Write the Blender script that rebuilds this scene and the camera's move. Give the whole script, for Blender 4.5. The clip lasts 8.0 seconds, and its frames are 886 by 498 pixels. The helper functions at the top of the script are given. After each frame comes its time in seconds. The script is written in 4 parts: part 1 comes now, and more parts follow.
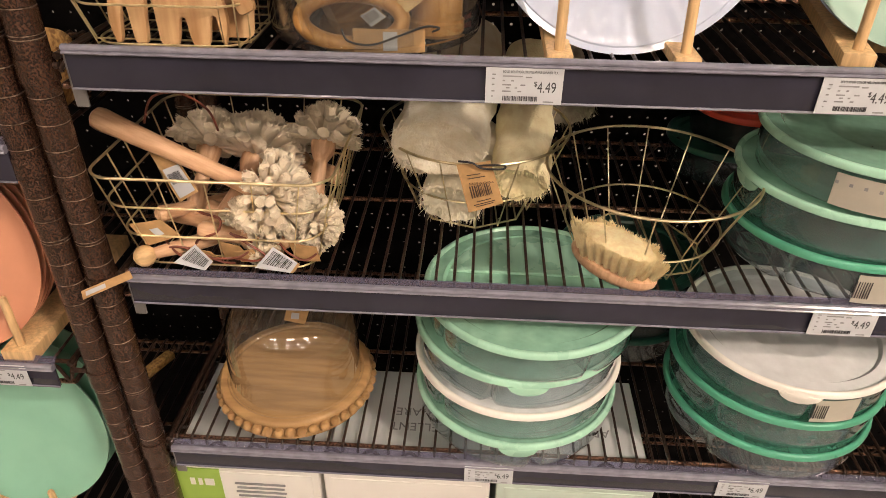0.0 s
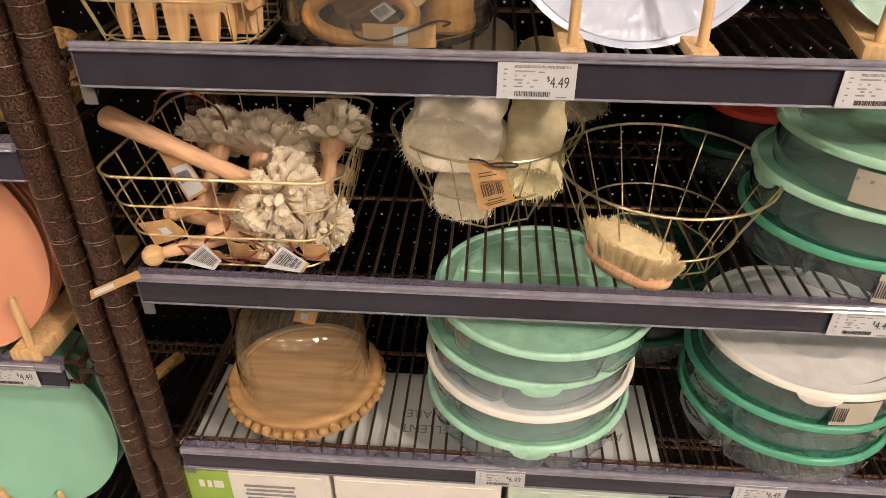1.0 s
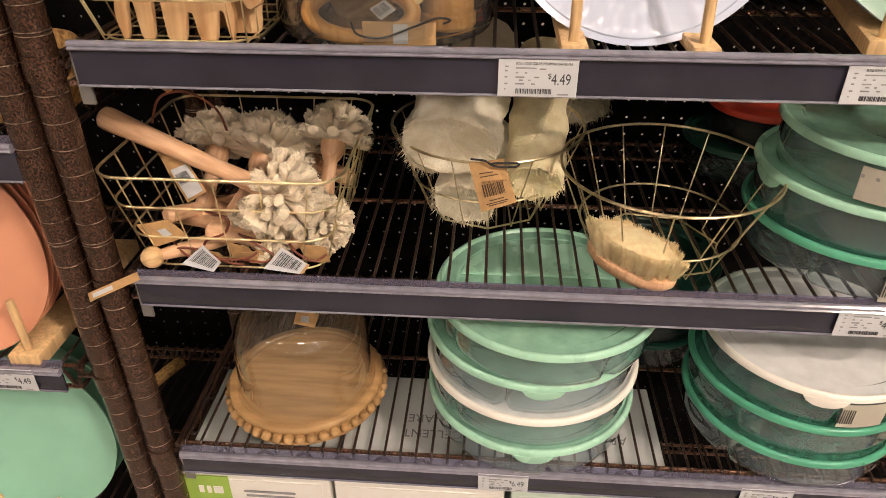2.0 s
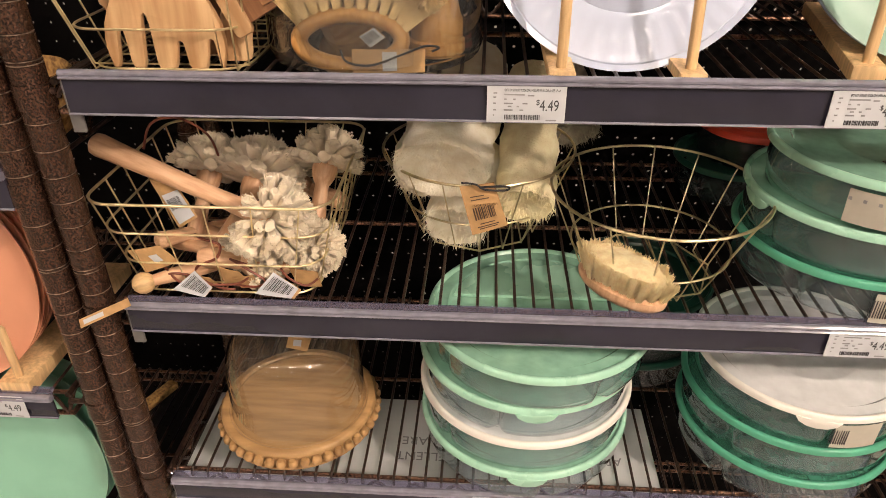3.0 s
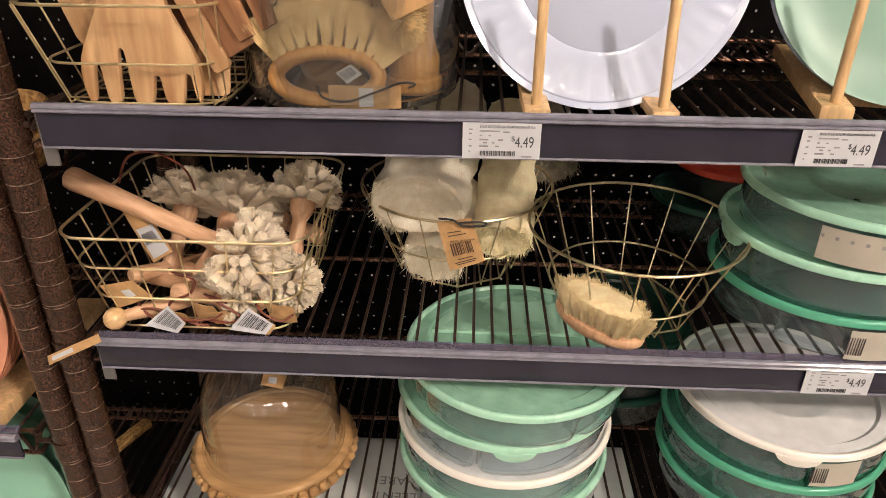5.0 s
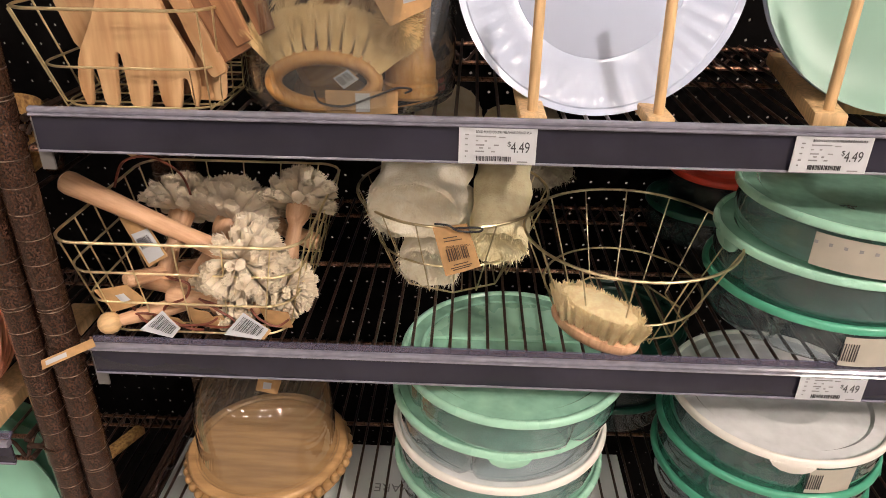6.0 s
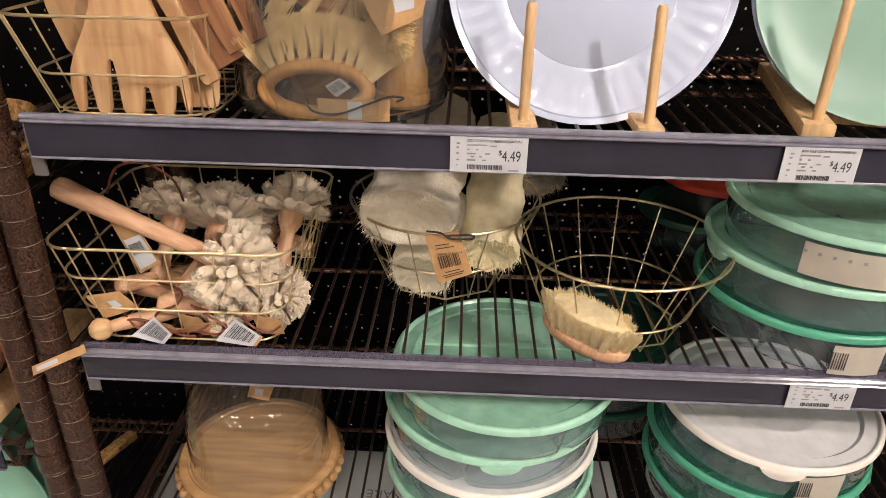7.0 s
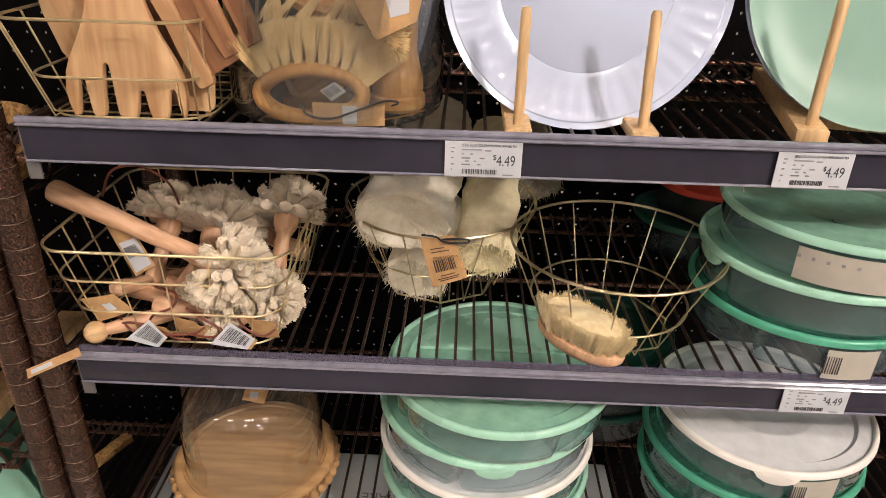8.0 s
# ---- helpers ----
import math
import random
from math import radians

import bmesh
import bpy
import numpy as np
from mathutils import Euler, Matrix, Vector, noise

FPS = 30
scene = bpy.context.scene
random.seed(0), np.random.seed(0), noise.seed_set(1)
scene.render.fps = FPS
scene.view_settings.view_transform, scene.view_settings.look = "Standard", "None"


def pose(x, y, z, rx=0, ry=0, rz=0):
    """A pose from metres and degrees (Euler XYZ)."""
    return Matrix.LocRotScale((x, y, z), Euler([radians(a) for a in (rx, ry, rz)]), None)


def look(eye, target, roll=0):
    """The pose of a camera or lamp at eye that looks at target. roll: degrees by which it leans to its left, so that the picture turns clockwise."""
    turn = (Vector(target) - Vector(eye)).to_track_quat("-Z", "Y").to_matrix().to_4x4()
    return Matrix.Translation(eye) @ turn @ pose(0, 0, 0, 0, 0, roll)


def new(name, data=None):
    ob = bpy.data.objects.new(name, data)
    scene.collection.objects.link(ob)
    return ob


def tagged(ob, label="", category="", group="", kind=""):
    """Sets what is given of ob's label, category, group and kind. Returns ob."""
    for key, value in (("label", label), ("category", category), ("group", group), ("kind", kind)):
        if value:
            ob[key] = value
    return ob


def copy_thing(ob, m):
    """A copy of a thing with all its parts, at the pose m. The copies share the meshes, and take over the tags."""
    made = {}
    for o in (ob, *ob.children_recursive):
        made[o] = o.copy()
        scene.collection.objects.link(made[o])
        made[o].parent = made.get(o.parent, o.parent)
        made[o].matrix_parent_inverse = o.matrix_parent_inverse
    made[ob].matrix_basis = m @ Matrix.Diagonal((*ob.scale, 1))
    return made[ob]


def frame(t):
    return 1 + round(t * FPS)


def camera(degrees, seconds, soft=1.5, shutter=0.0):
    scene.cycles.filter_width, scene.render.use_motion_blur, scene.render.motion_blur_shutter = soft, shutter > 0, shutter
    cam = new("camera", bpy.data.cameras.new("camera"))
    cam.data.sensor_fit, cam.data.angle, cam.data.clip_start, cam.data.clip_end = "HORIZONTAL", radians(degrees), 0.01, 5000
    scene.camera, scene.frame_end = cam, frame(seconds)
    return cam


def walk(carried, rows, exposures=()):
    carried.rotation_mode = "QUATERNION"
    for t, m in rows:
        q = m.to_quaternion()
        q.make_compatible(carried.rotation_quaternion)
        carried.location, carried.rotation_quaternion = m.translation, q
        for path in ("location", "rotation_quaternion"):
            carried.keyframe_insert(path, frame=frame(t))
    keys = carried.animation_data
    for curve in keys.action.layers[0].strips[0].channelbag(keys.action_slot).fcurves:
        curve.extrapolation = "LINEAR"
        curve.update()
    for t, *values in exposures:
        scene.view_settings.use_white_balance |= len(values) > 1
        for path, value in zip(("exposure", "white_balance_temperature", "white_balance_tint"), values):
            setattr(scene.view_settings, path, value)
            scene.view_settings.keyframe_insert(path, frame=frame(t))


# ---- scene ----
cam = camera(64.7, 8.0, soft=0.5)
PATH = [
    (0, (0.3470, -0.5579, 1.4167), (0.2593, 1.1133, 0.3215), 0.75),
    (0.5, (0.3461, -0.5529, 1.4117), (0.2384, 1.1201, 0.3211), 0.45),
    (1, (0.3462, -0.5518, 1.4077), (0.2285, 1.1227, 0.3204), 0.16),
    (2.5, (0.3483, -0.5488, 1.3957), (0.2268, 1.1488, 0.3454), -0.25),
    (3, (0.3513, -0.5469, 1.4057), (0.2368, 1.1635, 0.3755), -0.36),
    (3.5, (0.3533, -0.5470, 1.4068), (0.2489, 1.1801, 0.4037), -0.27),
    (4, (0.3583, -0.5441, 1.4078), (0.2640, 1.1997, 0.4330), -0.18),
    (4.5, (0.3594, -0.5441, 1.4058), (0.2751, 1.2120, 0.4523), 0.22),
    (6, (0.3583, -0.5471, 1.4008), (0.2972, 1.2296, 0.4845), 0.91),
    (6.5, (0.3613, -0.5471, 1.4028), (0.3062, 1.2340, 0.4948), 1.21),
    (7, (0.3623, -0.5472, 1.4048), (0.3122, 1.2351, 0.4987), 1.30),
    (7.5, (0.3643, -0.5472, 1.4049), (0.3171, 1.2385, 0.5055), 1.40),
    (8, (0.3653, -0.5472, 1.4069), (0.3202, 1.2378, 0.5059), 1.50),
]
walk(cam, [(t, look(eye, target, roll)) for t, eye, target, roll in PATH], [(0.0, -0.24, 6620, 10), (2.5, -0.20, 6570, 10), (3.0, -0.13, 6570, 10), (3.6, -0.12, 6520, 10), (4.5, -0.20, 6400, 10), (6.0, -0.23, 6120, 10), (8.0, -0.25, 5980, 10)])

# ---- world and light ----
world = bpy.data.worlds.new("store_world")
world.use_nodes = True
world.node_tree.nodes["Background"].inputs[0].default_value = (0.9, 0.85, 0.78, 1)
world.node_tree.nodes["Background"].inputs[1].default_value = 0.01
scene.world = world


def spot(eye, target, watts, size, angle, colour):
    data = bpy.data.lights.new("spot_lamp", "SPOT")
    data.energy, data.shadow_soft_size, data.spot_size, data.spot_blend, data.color = watts, size, radians(angle), 0.6, colour
    ob = new("spot_lamp", data)
    ob.matrix_world = look(eye, target)
    return ob


WARM = (1.0, 0.82, 0.68)
KEY = (2.3, -2.0, 3.0)
spot(KEY, (0.45, 0, 1.0), 388, 0.09, 60, WARM)


# ---- materials ----
def mat(name, colour, rough=0.5, metal=0.0, grain=0.0, scale=40.0, bump=0.0, bump_scale=200.0, stretch=(1, 1, 1), second=None, coat=0.0, sheen=0.0, spec=0.5, vary=0.0, trans=0.0):
    """A procedural surface: base colour broken by two noises, with relief and uneven gloss."""
    m = bpy.data.materials.new(name)
    m.use_nodes = True
    n, l = m.node_tree.nodes, m.node_tree.links
    b = n["Principled BSDF"]
    b.inputs["Metallic"].default_value = metal
    b.inputs["Coat Weight"].default_value = coat
    b.inputs["Sheen Weight"].default_value = sheen
    b.inputs["Specular IOR Level"].default_value = spec
    b.inputs["Transmission Weight"].default_value = trans
    tc = n.new("ShaderNodeTexCoord")
    mp = n.new("ShaderNodeMapping")
    mp.inputs["Scale"].default_value = stretch
    l.new(tc.outputs["Object"], mp.inputs["Vector"])
    info = n.new("ShaderNodeObjectInfo")
    off = n.new("ShaderNodeVectorMath")
    off.operation = "ADD"
    mul = n.new("ShaderNodeMath")
    mul.operation = "MULTIPLY"
    mul.inputs[1].default_value = 7.0
    l.new(info.outputs["Random"], mul.inputs[0])
    l.new(mp.outputs[0], off.inputs[0])
    l.new(mul.outputs[0], off.inputs[1])
    big = n.new("ShaderNodeTexNoise")
    big.inputs["Scale"].default_value = scale
    big.inputs["Detail"].default_value = 5
    l.new(off.outputs[0], big.inputs["Vector"])
    ramp = n.new("ShaderNodeMix")
    ramp.data_type = "RGBA"
    c2 = second if second else tuple(c * (1 - grain) for c in colour)
    ramp.inputs["A"].default_value = (*c2, 1)
    ramp.inputs["B"].default_value = (*colour, 1)
    st = n.new("ShaderNodeMapRange")
    st.inputs[1].default_value, st.inputs[2].default_value = 0.36, 0.64
    l.new(big.outputs[0], st.inputs[0])
    l.new(st.outputs[0], ramp.inputs["Factor"])
    hue = n.new("ShaderNodeHueSaturation")
    l.new(ramp.outputs["Result"], hue.inputs["Color"])
    if vary:
        vr = n.new("ShaderNodeMapRange")
        vr.inputs[3].default_value, vr.inputs[4].default_value = 1 - vary, 1 + vary
        l.new(info.outputs["Random"], vr.inputs[0])
        l.new(vr.outputs[0], hue.inputs["Value"])
    l.new(hue.outputs[0], b.inputs["Base Color"])
    rr = n.new("ShaderNodeMapRange")
    rr.inputs[3].default_value, rr.inputs[4].default_value = max(0.02, rough - 0.08), min(1, rough + 0.08)
    l.new(big.outputs[0], rr.inputs[0])
    l.new(rr.outputs[0], b.inputs["Roughness"])
    if bump:
        fine = n.new("ShaderNodeTexNoise")
        fine.inputs["Scale"].default_value = bump_scale
        fine.inputs["Detail"].default_value = 4
        l.new(off.outputs[0], fine.inputs["Vector"])
        bp = n.new("ShaderNodeBump")
        bp.inputs["Strength"].default_value = bump
        bp.inputs["Distance"].default_value = 0.002
        l.new(fine.outputs[0], bp.inputs["Height"])
        l.new(bp.outputs[0], b.inputs["Normal"])
    return m


def clear(name, tint, body, body_amount, rough=0.08, gloss=1.0, ripple=0.05):
    """A thin clear sheet: lets light straight through, with a Fresnel gloss and a little milky body."""
    m = bpy.data.materials.new(name)
    m.use_nodes = True
    n, l = m.node_tree.nodes, m.node_tree.links
    n.remove(n["Principled BSDF"])
    out = n["Material Output"]
    tr = n.new("ShaderNodeBsdfTransparent")
    tr.inputs[0].default_value = (*tint, 1)
    df = n.new("ShaderNodeBsdfDiffuse")
    df.inputs[0].default_value = (*body, 1)
    gl = n.new("ShaderNodeBsdfGlossy")
    gl.inputs["Roughness"].default_value = rough
    lw = n.new("ShaderNodeLayerWeight")
    lw.inputs[0].default_value = 0.5
    pw = n.new("ShaderNodeMath")
    pw.operation = "POWER"
    pw.inputs[1].default_value = 4.0
    l.new(lw.outputs["Facing"], pw.inputs[0])
    fr = n.new("ShaderNodeMath")
    fr.operation = "MULTIPLY_ADD"
    fr.inputs[1].default_value, fr.inputs[2].default_value = 0.9, 0.05
    l.new(pw.outputs[0], fr.inputs[0])
    noise_tex = n.new("ShaderNodeTexNoise")
    noise_tex.inputs["Scale"].default_value = 60
    tcn = n.new("ShaderNodeTexCoord")
    l.new(tcn.outputs["Object"], noise_tex.inputs["Vector"])
    bp = n.new("ShaderNodeBump")
    bp.inputs["Strength"].default_value = ripple
    bp.inputs["Distance"].default_value = 0.002
    l.new(noise_tex.outputs[0], bp.inputs["Height"])
    l.new(bp.outputs[0], gl.inputs["Normal"])
    a, c = n.new("ShaderNodeMixShader"), n.new("ShaderNodeMixShader")
    am = n.new("ShaderNodeMapRange")
    am.inputs[3].default_value, am.inputs[4].default_value = body_amount * 0.7, min(1, body_amount * 1.3)
    l.new(noise_tex.outputs[0], am.inputs[0])
    l.new(am.outputs[0], a.inputs[0])
    l.new(tr.outputs[0], a.inputs[1])
    l.new(df.outputs[0], a.inputs[2])
    fm = n.new("ShaderNodeMath")
    fm.operation = "MULTIPLY"
    fm.inputs[1].default_value = gloss
    l.new(fr.outputs[0], fm.inputs[0])
    l.new(fm.outputs[0], c.inputs[0])
    l.new(a.outputs[0], c.inputs[1])
    l.new(gl.outputs[0], c.inputs[2])
    l.new(c.outputs[0], out.inputs[0])
    return m


def glow(name, colour, strength):
    m = bpy.data.materials.new(name)
    m.use_nodes = True
    b = m.node_tree.nodes["Principled BSDF"]
    b.inputs["Emission Color"].default_value = (*colour, 1)
    b.inputs["Emission Strength"].default_value = strength
    return m


BRONZE = mat("bronze_hammertone", (0.110, 0.052, 0.030), 0.20, 0.45, second=(0.018, 0.010, 0.008), scale=620, bump=0.6, bump_scale=520, stretch=(1, 1, 0.8), coat=0.45)
BRONZE_WIRE = mat("bronze_wire", (0.078, 0.043, 0.03), 0.33, 0.5, second=(0.02, 0.013, 0.01), scale=300, bump=0.3)
# brighter speckle than the wires: the rods' copper glints are in the colour
BRONZE_ROD = mat("bronze_rod_glints", (0.30, 0.16, 0.105), 0.3, 0.8, second=(0.03, 0.017, 0.012), scale=420, bump=0.5, bump_scale=500)
# post grooves: pale metal broken by a darker tone
GROOVE = mat("pale_groove", (0.36, 0.28, 0.21), 0.4, 0.6, second=(0.06, 0.04, 0.03), scale=170)
GOLD = mat("gold_wire", (0.86, 0.72, 0.43), 0.36, 0.9, grain=0.2, scale=60)
BRASS = mat("antique_brass_wire", (0.74, 0.62, 0.38), 0.32, 0.92, grain=0.35, scale=60)
BLACK = mat("black_panel", (0.004, 0.0035, 0.0035), 0.8, grain=0.4, scale=30, bump=0.15, spec=0.04)
STRIP = mat("charcoal_strip", (0.029, 0.028, 0.045), 0.2, grain=0.25, scale=14, bump=0.03, coat=0.3)
RIDGE = mat("clear_plastic_ridge", (0.22, 0.215, 0.27), 0.16, grain=0.2, scale=90, coat=1.0)
LIP = clear("clear_lip", (0.7, 0.69, 0.82), (0.26, 0.25, 0.34), 0.18, 0.12)
LABEL = mat("cream_label", (0.46, 0.43, 0.36), 0.6, grain=0.08, scale=60)
PAPER = mat("white_paper", (0.52, 0.54, 0.57), 0.7, grain=0.06, scale=80)
INK = mat("black_ink", (0.055, 0.055, 0.06), 0.7, grain=0.3)
GREY_INK = mat("grey_print", (0.28, 0.28, 0.29), 0.7, grain=0.3)
KRAFT = mat("kraft_card", (0.50, 0.30, 0.13), 0.8, grain=0.2, scale=120, bump=0.1)
KRAFT_INK = mat("kraft_ink", (0.10, 0.06, 0.035), 0.8, grain=0.3)
WHITE_PLATE = mat("white_melamine", (0.50, 0.565, 0.72), 0.14, grain=0.04, scale=20, coat=0.4)
MINT_PLATE = mat("mint_melamine", (0.225, 0.385, 0.305), 0.4, grain=0.06, scale=20)
TEAL_PLATE = mat("aqua_melamine", (0.27, 0.55, 0.41), 0.22, grain=0.08, scale=14, coat=0.3)
CORAL = mat("coral_melamine", (0.72, 0.33, 0.20), 0.22, grain=0.08, scale=14, coat=0.3)
MINT_LID = mat("mint_lid", (0.37, 0.66, 0.50), 0.28, grain=0.1, scale=25, bump=0.02, coat=0.2)
GREEN_LID = mat("green_lid", (0.085, 0.36, 0.23), 0.3, grain=0.12, scale=25, bump=0.02, coat=0.15)
WHITE_LID = mat("white_lid", (0.80, 0.77, 0.71), 0.35, grain=0.06, scale=25, coat=0.1)
# darker copy of the green lid, holding the shade at the shelf's back
SHADED_LID = mat("shaded_green_lid", (0.014, 0.07, 0.05), 0.3, grain=0.12, scale=25, coat=0.15)
CLIP = mat("pale_clip_plastic", (0.15, 0.145, 0.14), 0.4, grain=0.15, scale=60)
RED_LID = mat("red_lid", (0.65, 0.07, 0.04), 0.4, grain=0.1, scale=25)
# bluish body colour stands in for surroundings reflected in the clear plastic
CLEAR = clear("clear_container", (0.91, 0.955, 0.98), (0.55, 0.66, 0.74), 0.075, 0.04, 2.0, 0.16)
# clear plastic with a dimmed tint and body, painted for the deep shade
SHADED_CLEAR = clear("shaded_clear_container", (0.55, 0.58, 0.60), (0.10, 0.13, 0.14), 0.12, 0.08)
MINT_PANEL = clear("mint_lid_panel", (0.50, 0.82, 0.68), (0.35, 0.65, 0.49), 0.75, 0.1, 1.4)
WHITE_PANEL = clear("white_lid_panel", (0.86, 0.89, 0.93), (0.84, 0.85, 0.86), 0.95, 0.1, 1.3)
GREEN_PANEL = clear("green_lid_panel", (0.28, 0.64, 0.48), (0.10, 0.40, 0.27), 0.42, 0.1, 1.4)
GLASS = clear("glass", (0.88, 0.89, 0.88), (0.8, 0.8, 0.8), 0.02, 0.012, 1.7)
PINE = mat("pine_wood", (0.72, 0.48, 0.24), 0.5, grain=0.28, scale=240, bump=0.1, stretch=(1, 1, 0.12))
BEECH = mat("beech_handle", (0.68, 0.43, 0.26), 0.42, second=(0.55, 0.32, 0.18), scale=260, bump=0.06, stretch=(1, 1, 0.15))
ACACIA = mat("olive_wood", (0.60, 0.395, 0.205), 0.42, second=(0.41, 0.225, 0.10), scale=75, bump=0.05, bump_scale=300, stretch=(1, 1, 0.10), vary=0.10)
DARK_OLIVE = mat("dark_olive_wood", (0.40, 0.205, 0.095), 0.42, second=(0.19, 0.085, 0.04), scale=100, bump=0.1, bump_scale=500, stretch=(1, 1, 0.07), vary=0.15)
BAMBOO = mat("bamboo_wood", (0.62, 0.34, 0.11), 0.36, second=(0.46, 0.22, 0.06), scale=220, bump=0.05, stretch=(1, 1, 0.2), coat=0.3)
MANGO = mat("mango_wood", (0.47, 0.285, 0.125), 0.40, second=(0.32, 0.185, 0.078), scale=85, bump=0.05, stretch=(0.12, 1, 1))
COTTON = mat("cotton_fringe", (0.80, 0.71, 0.55), 0.95, second=(0.68, 0.57, 0.42), scale=60, bump=0.6, bump_scale=600, sheen=0.3)
LOOFAH = mat("loofah_fibre", (0.92, 0.87, 0.72), 0.95, second=(0.82, 0.74, 0.56), scale=70, bump=0.8, bump_scale=420, sheen=0.2)
LOOFAH_WARM = mat("loofah_fibre_yellow", (0.92, 0.84, 0.56), 0.95, second=(0.82, 0.71, 0.43), scale=80, bump=0.8, bump_scale=420, sheen=0.2)
TAMPICO = mat("tampico_bristle", (0.90, 0.70, 0.36), 0.7, second=(0.74, 0.53, 0.24), scale=60)
CREAM = mat("cream_bristle", (0.95, 0.83, 0.50), 0.8, second=(0.84, 0.66, 0.35), scale=160, bump=0.9, bump_scale=900, sheen=0.2)
LEATHER = mat("leather_cord", (0.20, 0.055, 0.03), 0.5, grain=0.3, scale=80)
CORD = mat("dark_cord", (0.02, 0.02, 0.022), 0.7, grain=0.3, scale=200)
BOX_GREY = mat("pale_carton", (0.66, 0.68, 0.68), 0.55, grain=0.08, scale=18, bump=0.03)
BOX_WHITE = mat("white_carton", (0.74, 0.72, 0.68), 0.55, grain=0.06, scale=18)
BOX_GREEN = mat("lime_carton", (0.30, 0.46, 0.08), 0.5, grain=0.1, scale=18)
BOX_MINT = mat("mint_carton", (0.52, 0.62, 0.54), 0.5, grain=0.08, scale=18)
# loofah fibre in a darker beige that carries the shade behind the baskets
LOOFAH_SHADED = mat("shaded_beige_loofah", (0.34, 0.30, 0.22), 0.95, second=(0.24, 0.20, 0.15), scale=80, bump=0.8, bump_scale=300)
STRAW = mat("woven_straw", (0.50, 0.30, 0.10), 0.8, second=(0.18, 0.09, 0.03), scale=180, bump=0.8)
WALL = mat("store_wall", (0.55, 0.51, 0.46), 0.8, grain=0.08, scale=2, bump=0.05)
CEIL = mat("store_ceiling", (0.6, 0.58, 0.55), 0.8, grain=0.06, scale=3)
FLOOR = mat("store_floor", (0.34, 0.31, 0.28), 0.35, grain=0.15, scale=3, coat=0.2)
LAMP = glow("lamp_panel", (1.0, 0.82, 0.68), 82.0)


# ---- builders ----
def part(name, bm, material, parent=None, label="", smooth=True, at=None):
    me = bpy.data.meshes.new(name)
    bm.normal_update()
    bm.to_mesh(me)
    bm.free()
    me.materials.append(material)
    if smooth:
        me.shade_smooth()
        me.set_sharp_from_angle(angle=radians(38))
    ob = new(name, me)
    if parent is not None:
        ob.parent = parent
    if at is not None:
        ob.matrix_basis = at
    if label:
        ob["label"] = label
    return ob


def again(ob, at):
    """The same mesh once more, as a sibling part."""
    o = ob.copy()
    scene.collection.objects.link(o)
    o.matrix_basis = at
    return o


def thing(name, label, category, at, group="", kind=""):
    ob = new(name)
    ob.empty_display_size = 0.02
    ob.matrix_basis = at
    return tagged(ob, label, category, group, kind)


def lathe(profile, seg=64, bm=None, wobble=None):
    """Turns a list of (radius, height) about z; radius 0 closes it."""
    bm = bm or bmesh.new()
    rings = []
    for r, z in profile:
        if r < 1e-6:
            rings.append([bm.verts.new((0, 0, z))])
        else:
            row = []
            for i in range(seg):
                a = 2 * math.pi * i / seg
                q = r * (wobble(a, r, z) if wobble else 1)
                row.append(bm.verts.new((q * math.cos(a), q * math.sin(a), z)))
            rings.append(row)
    for a, b in zip(rings, rings[1:]):
        for i in range(seg):
            j = (i + 1) % seg
            if len(a) == 1 and len(b) == 1:
                continue
            if len(a) == 1:
                bm.faces.new((a[0], b[i], b[j]))
            elif len(b) == 1:
                bm.faces.new((a[i], b[0], a[j]))
            else:
                bm.faces.new((a[i], b[i], b[j], a[j]))
    bmesh.ops.recalc_face_normals(bm, faces=bm.faces)
    return bm


def tube(points, r, closed=False, seg=8, bm=None):
    """A round wire or bar along points; r is one radius or one for each point."""
    bm = bm or bmesh.new()
    pts = [Vector(p) for p in points]
    n = len(pts)
    rad = [r] * n if isinstance(r, (int, float)) else list(r)
    up = None
    rings = []
    for i, p in enumerate(pts):
        if closed:
            d = (pts[(i + 1) % n] - pts[i - 1]).normalized()
        else:
            d = (pts[min(i + 1, n - 1)] - pts[max(i - 1, 0)]).normalized()
        if up is None:
            up = d.orthogonal().normalized()
        else:
            up = (up - d * up.dot(d))
            up = up.normalized() if up.length > 1e-6 else d.orthogonal().normalized()
        side = d.cross(up)
        rings.append([bm.verts.new(p + rad[i] * (math.cos(2 * math.pi * k / seg) * up + math.sin(2 * math.pi * k / seg) * side)) for k in range(seg)])
    pairs = list(zip(rings, rings[1:]))
    if closed:
        # match the twist of the last ring to the first
        best = min(range(seg), key=lambda s: sum((rings[-1][k].co - rings[0][(k + s) % seg].co).length for k in range(seg)))
        first = [rings[0][(k + best) % seg] for k in range(seg)]
        pairs.append((rings[-1], first))
    for a, b in pairs:
        for k in range(seg):
            bm.faces.new((a[k], a[(k + 1) % seg], b[(k + 1) % seg], b[k]))
    if not closed:
        bm.faces.new(rings[0][::-1])
        bm.faces.new(rings[-1])
    return bm


def block(size, centre=(0, 0, 0), bevel=0.0, bm=None, turn=None):
    bm = bm or bmesh.new()
    m = Matrix.Translation(centre) @ (turn or Matrix()) @ Matrix.Diagonal((*size, 1))
    made = bmesh.ops.create_cube(bm, size=1, matrix=m)
    if bevel:
        edges = {e for v in made["verts"] for e in v.link_edges}
        bmesh.ops.bevel(bm, geom=list(edges), offset=bevel, segments=2, affect="EDGES", profile=0.5)
    return bm


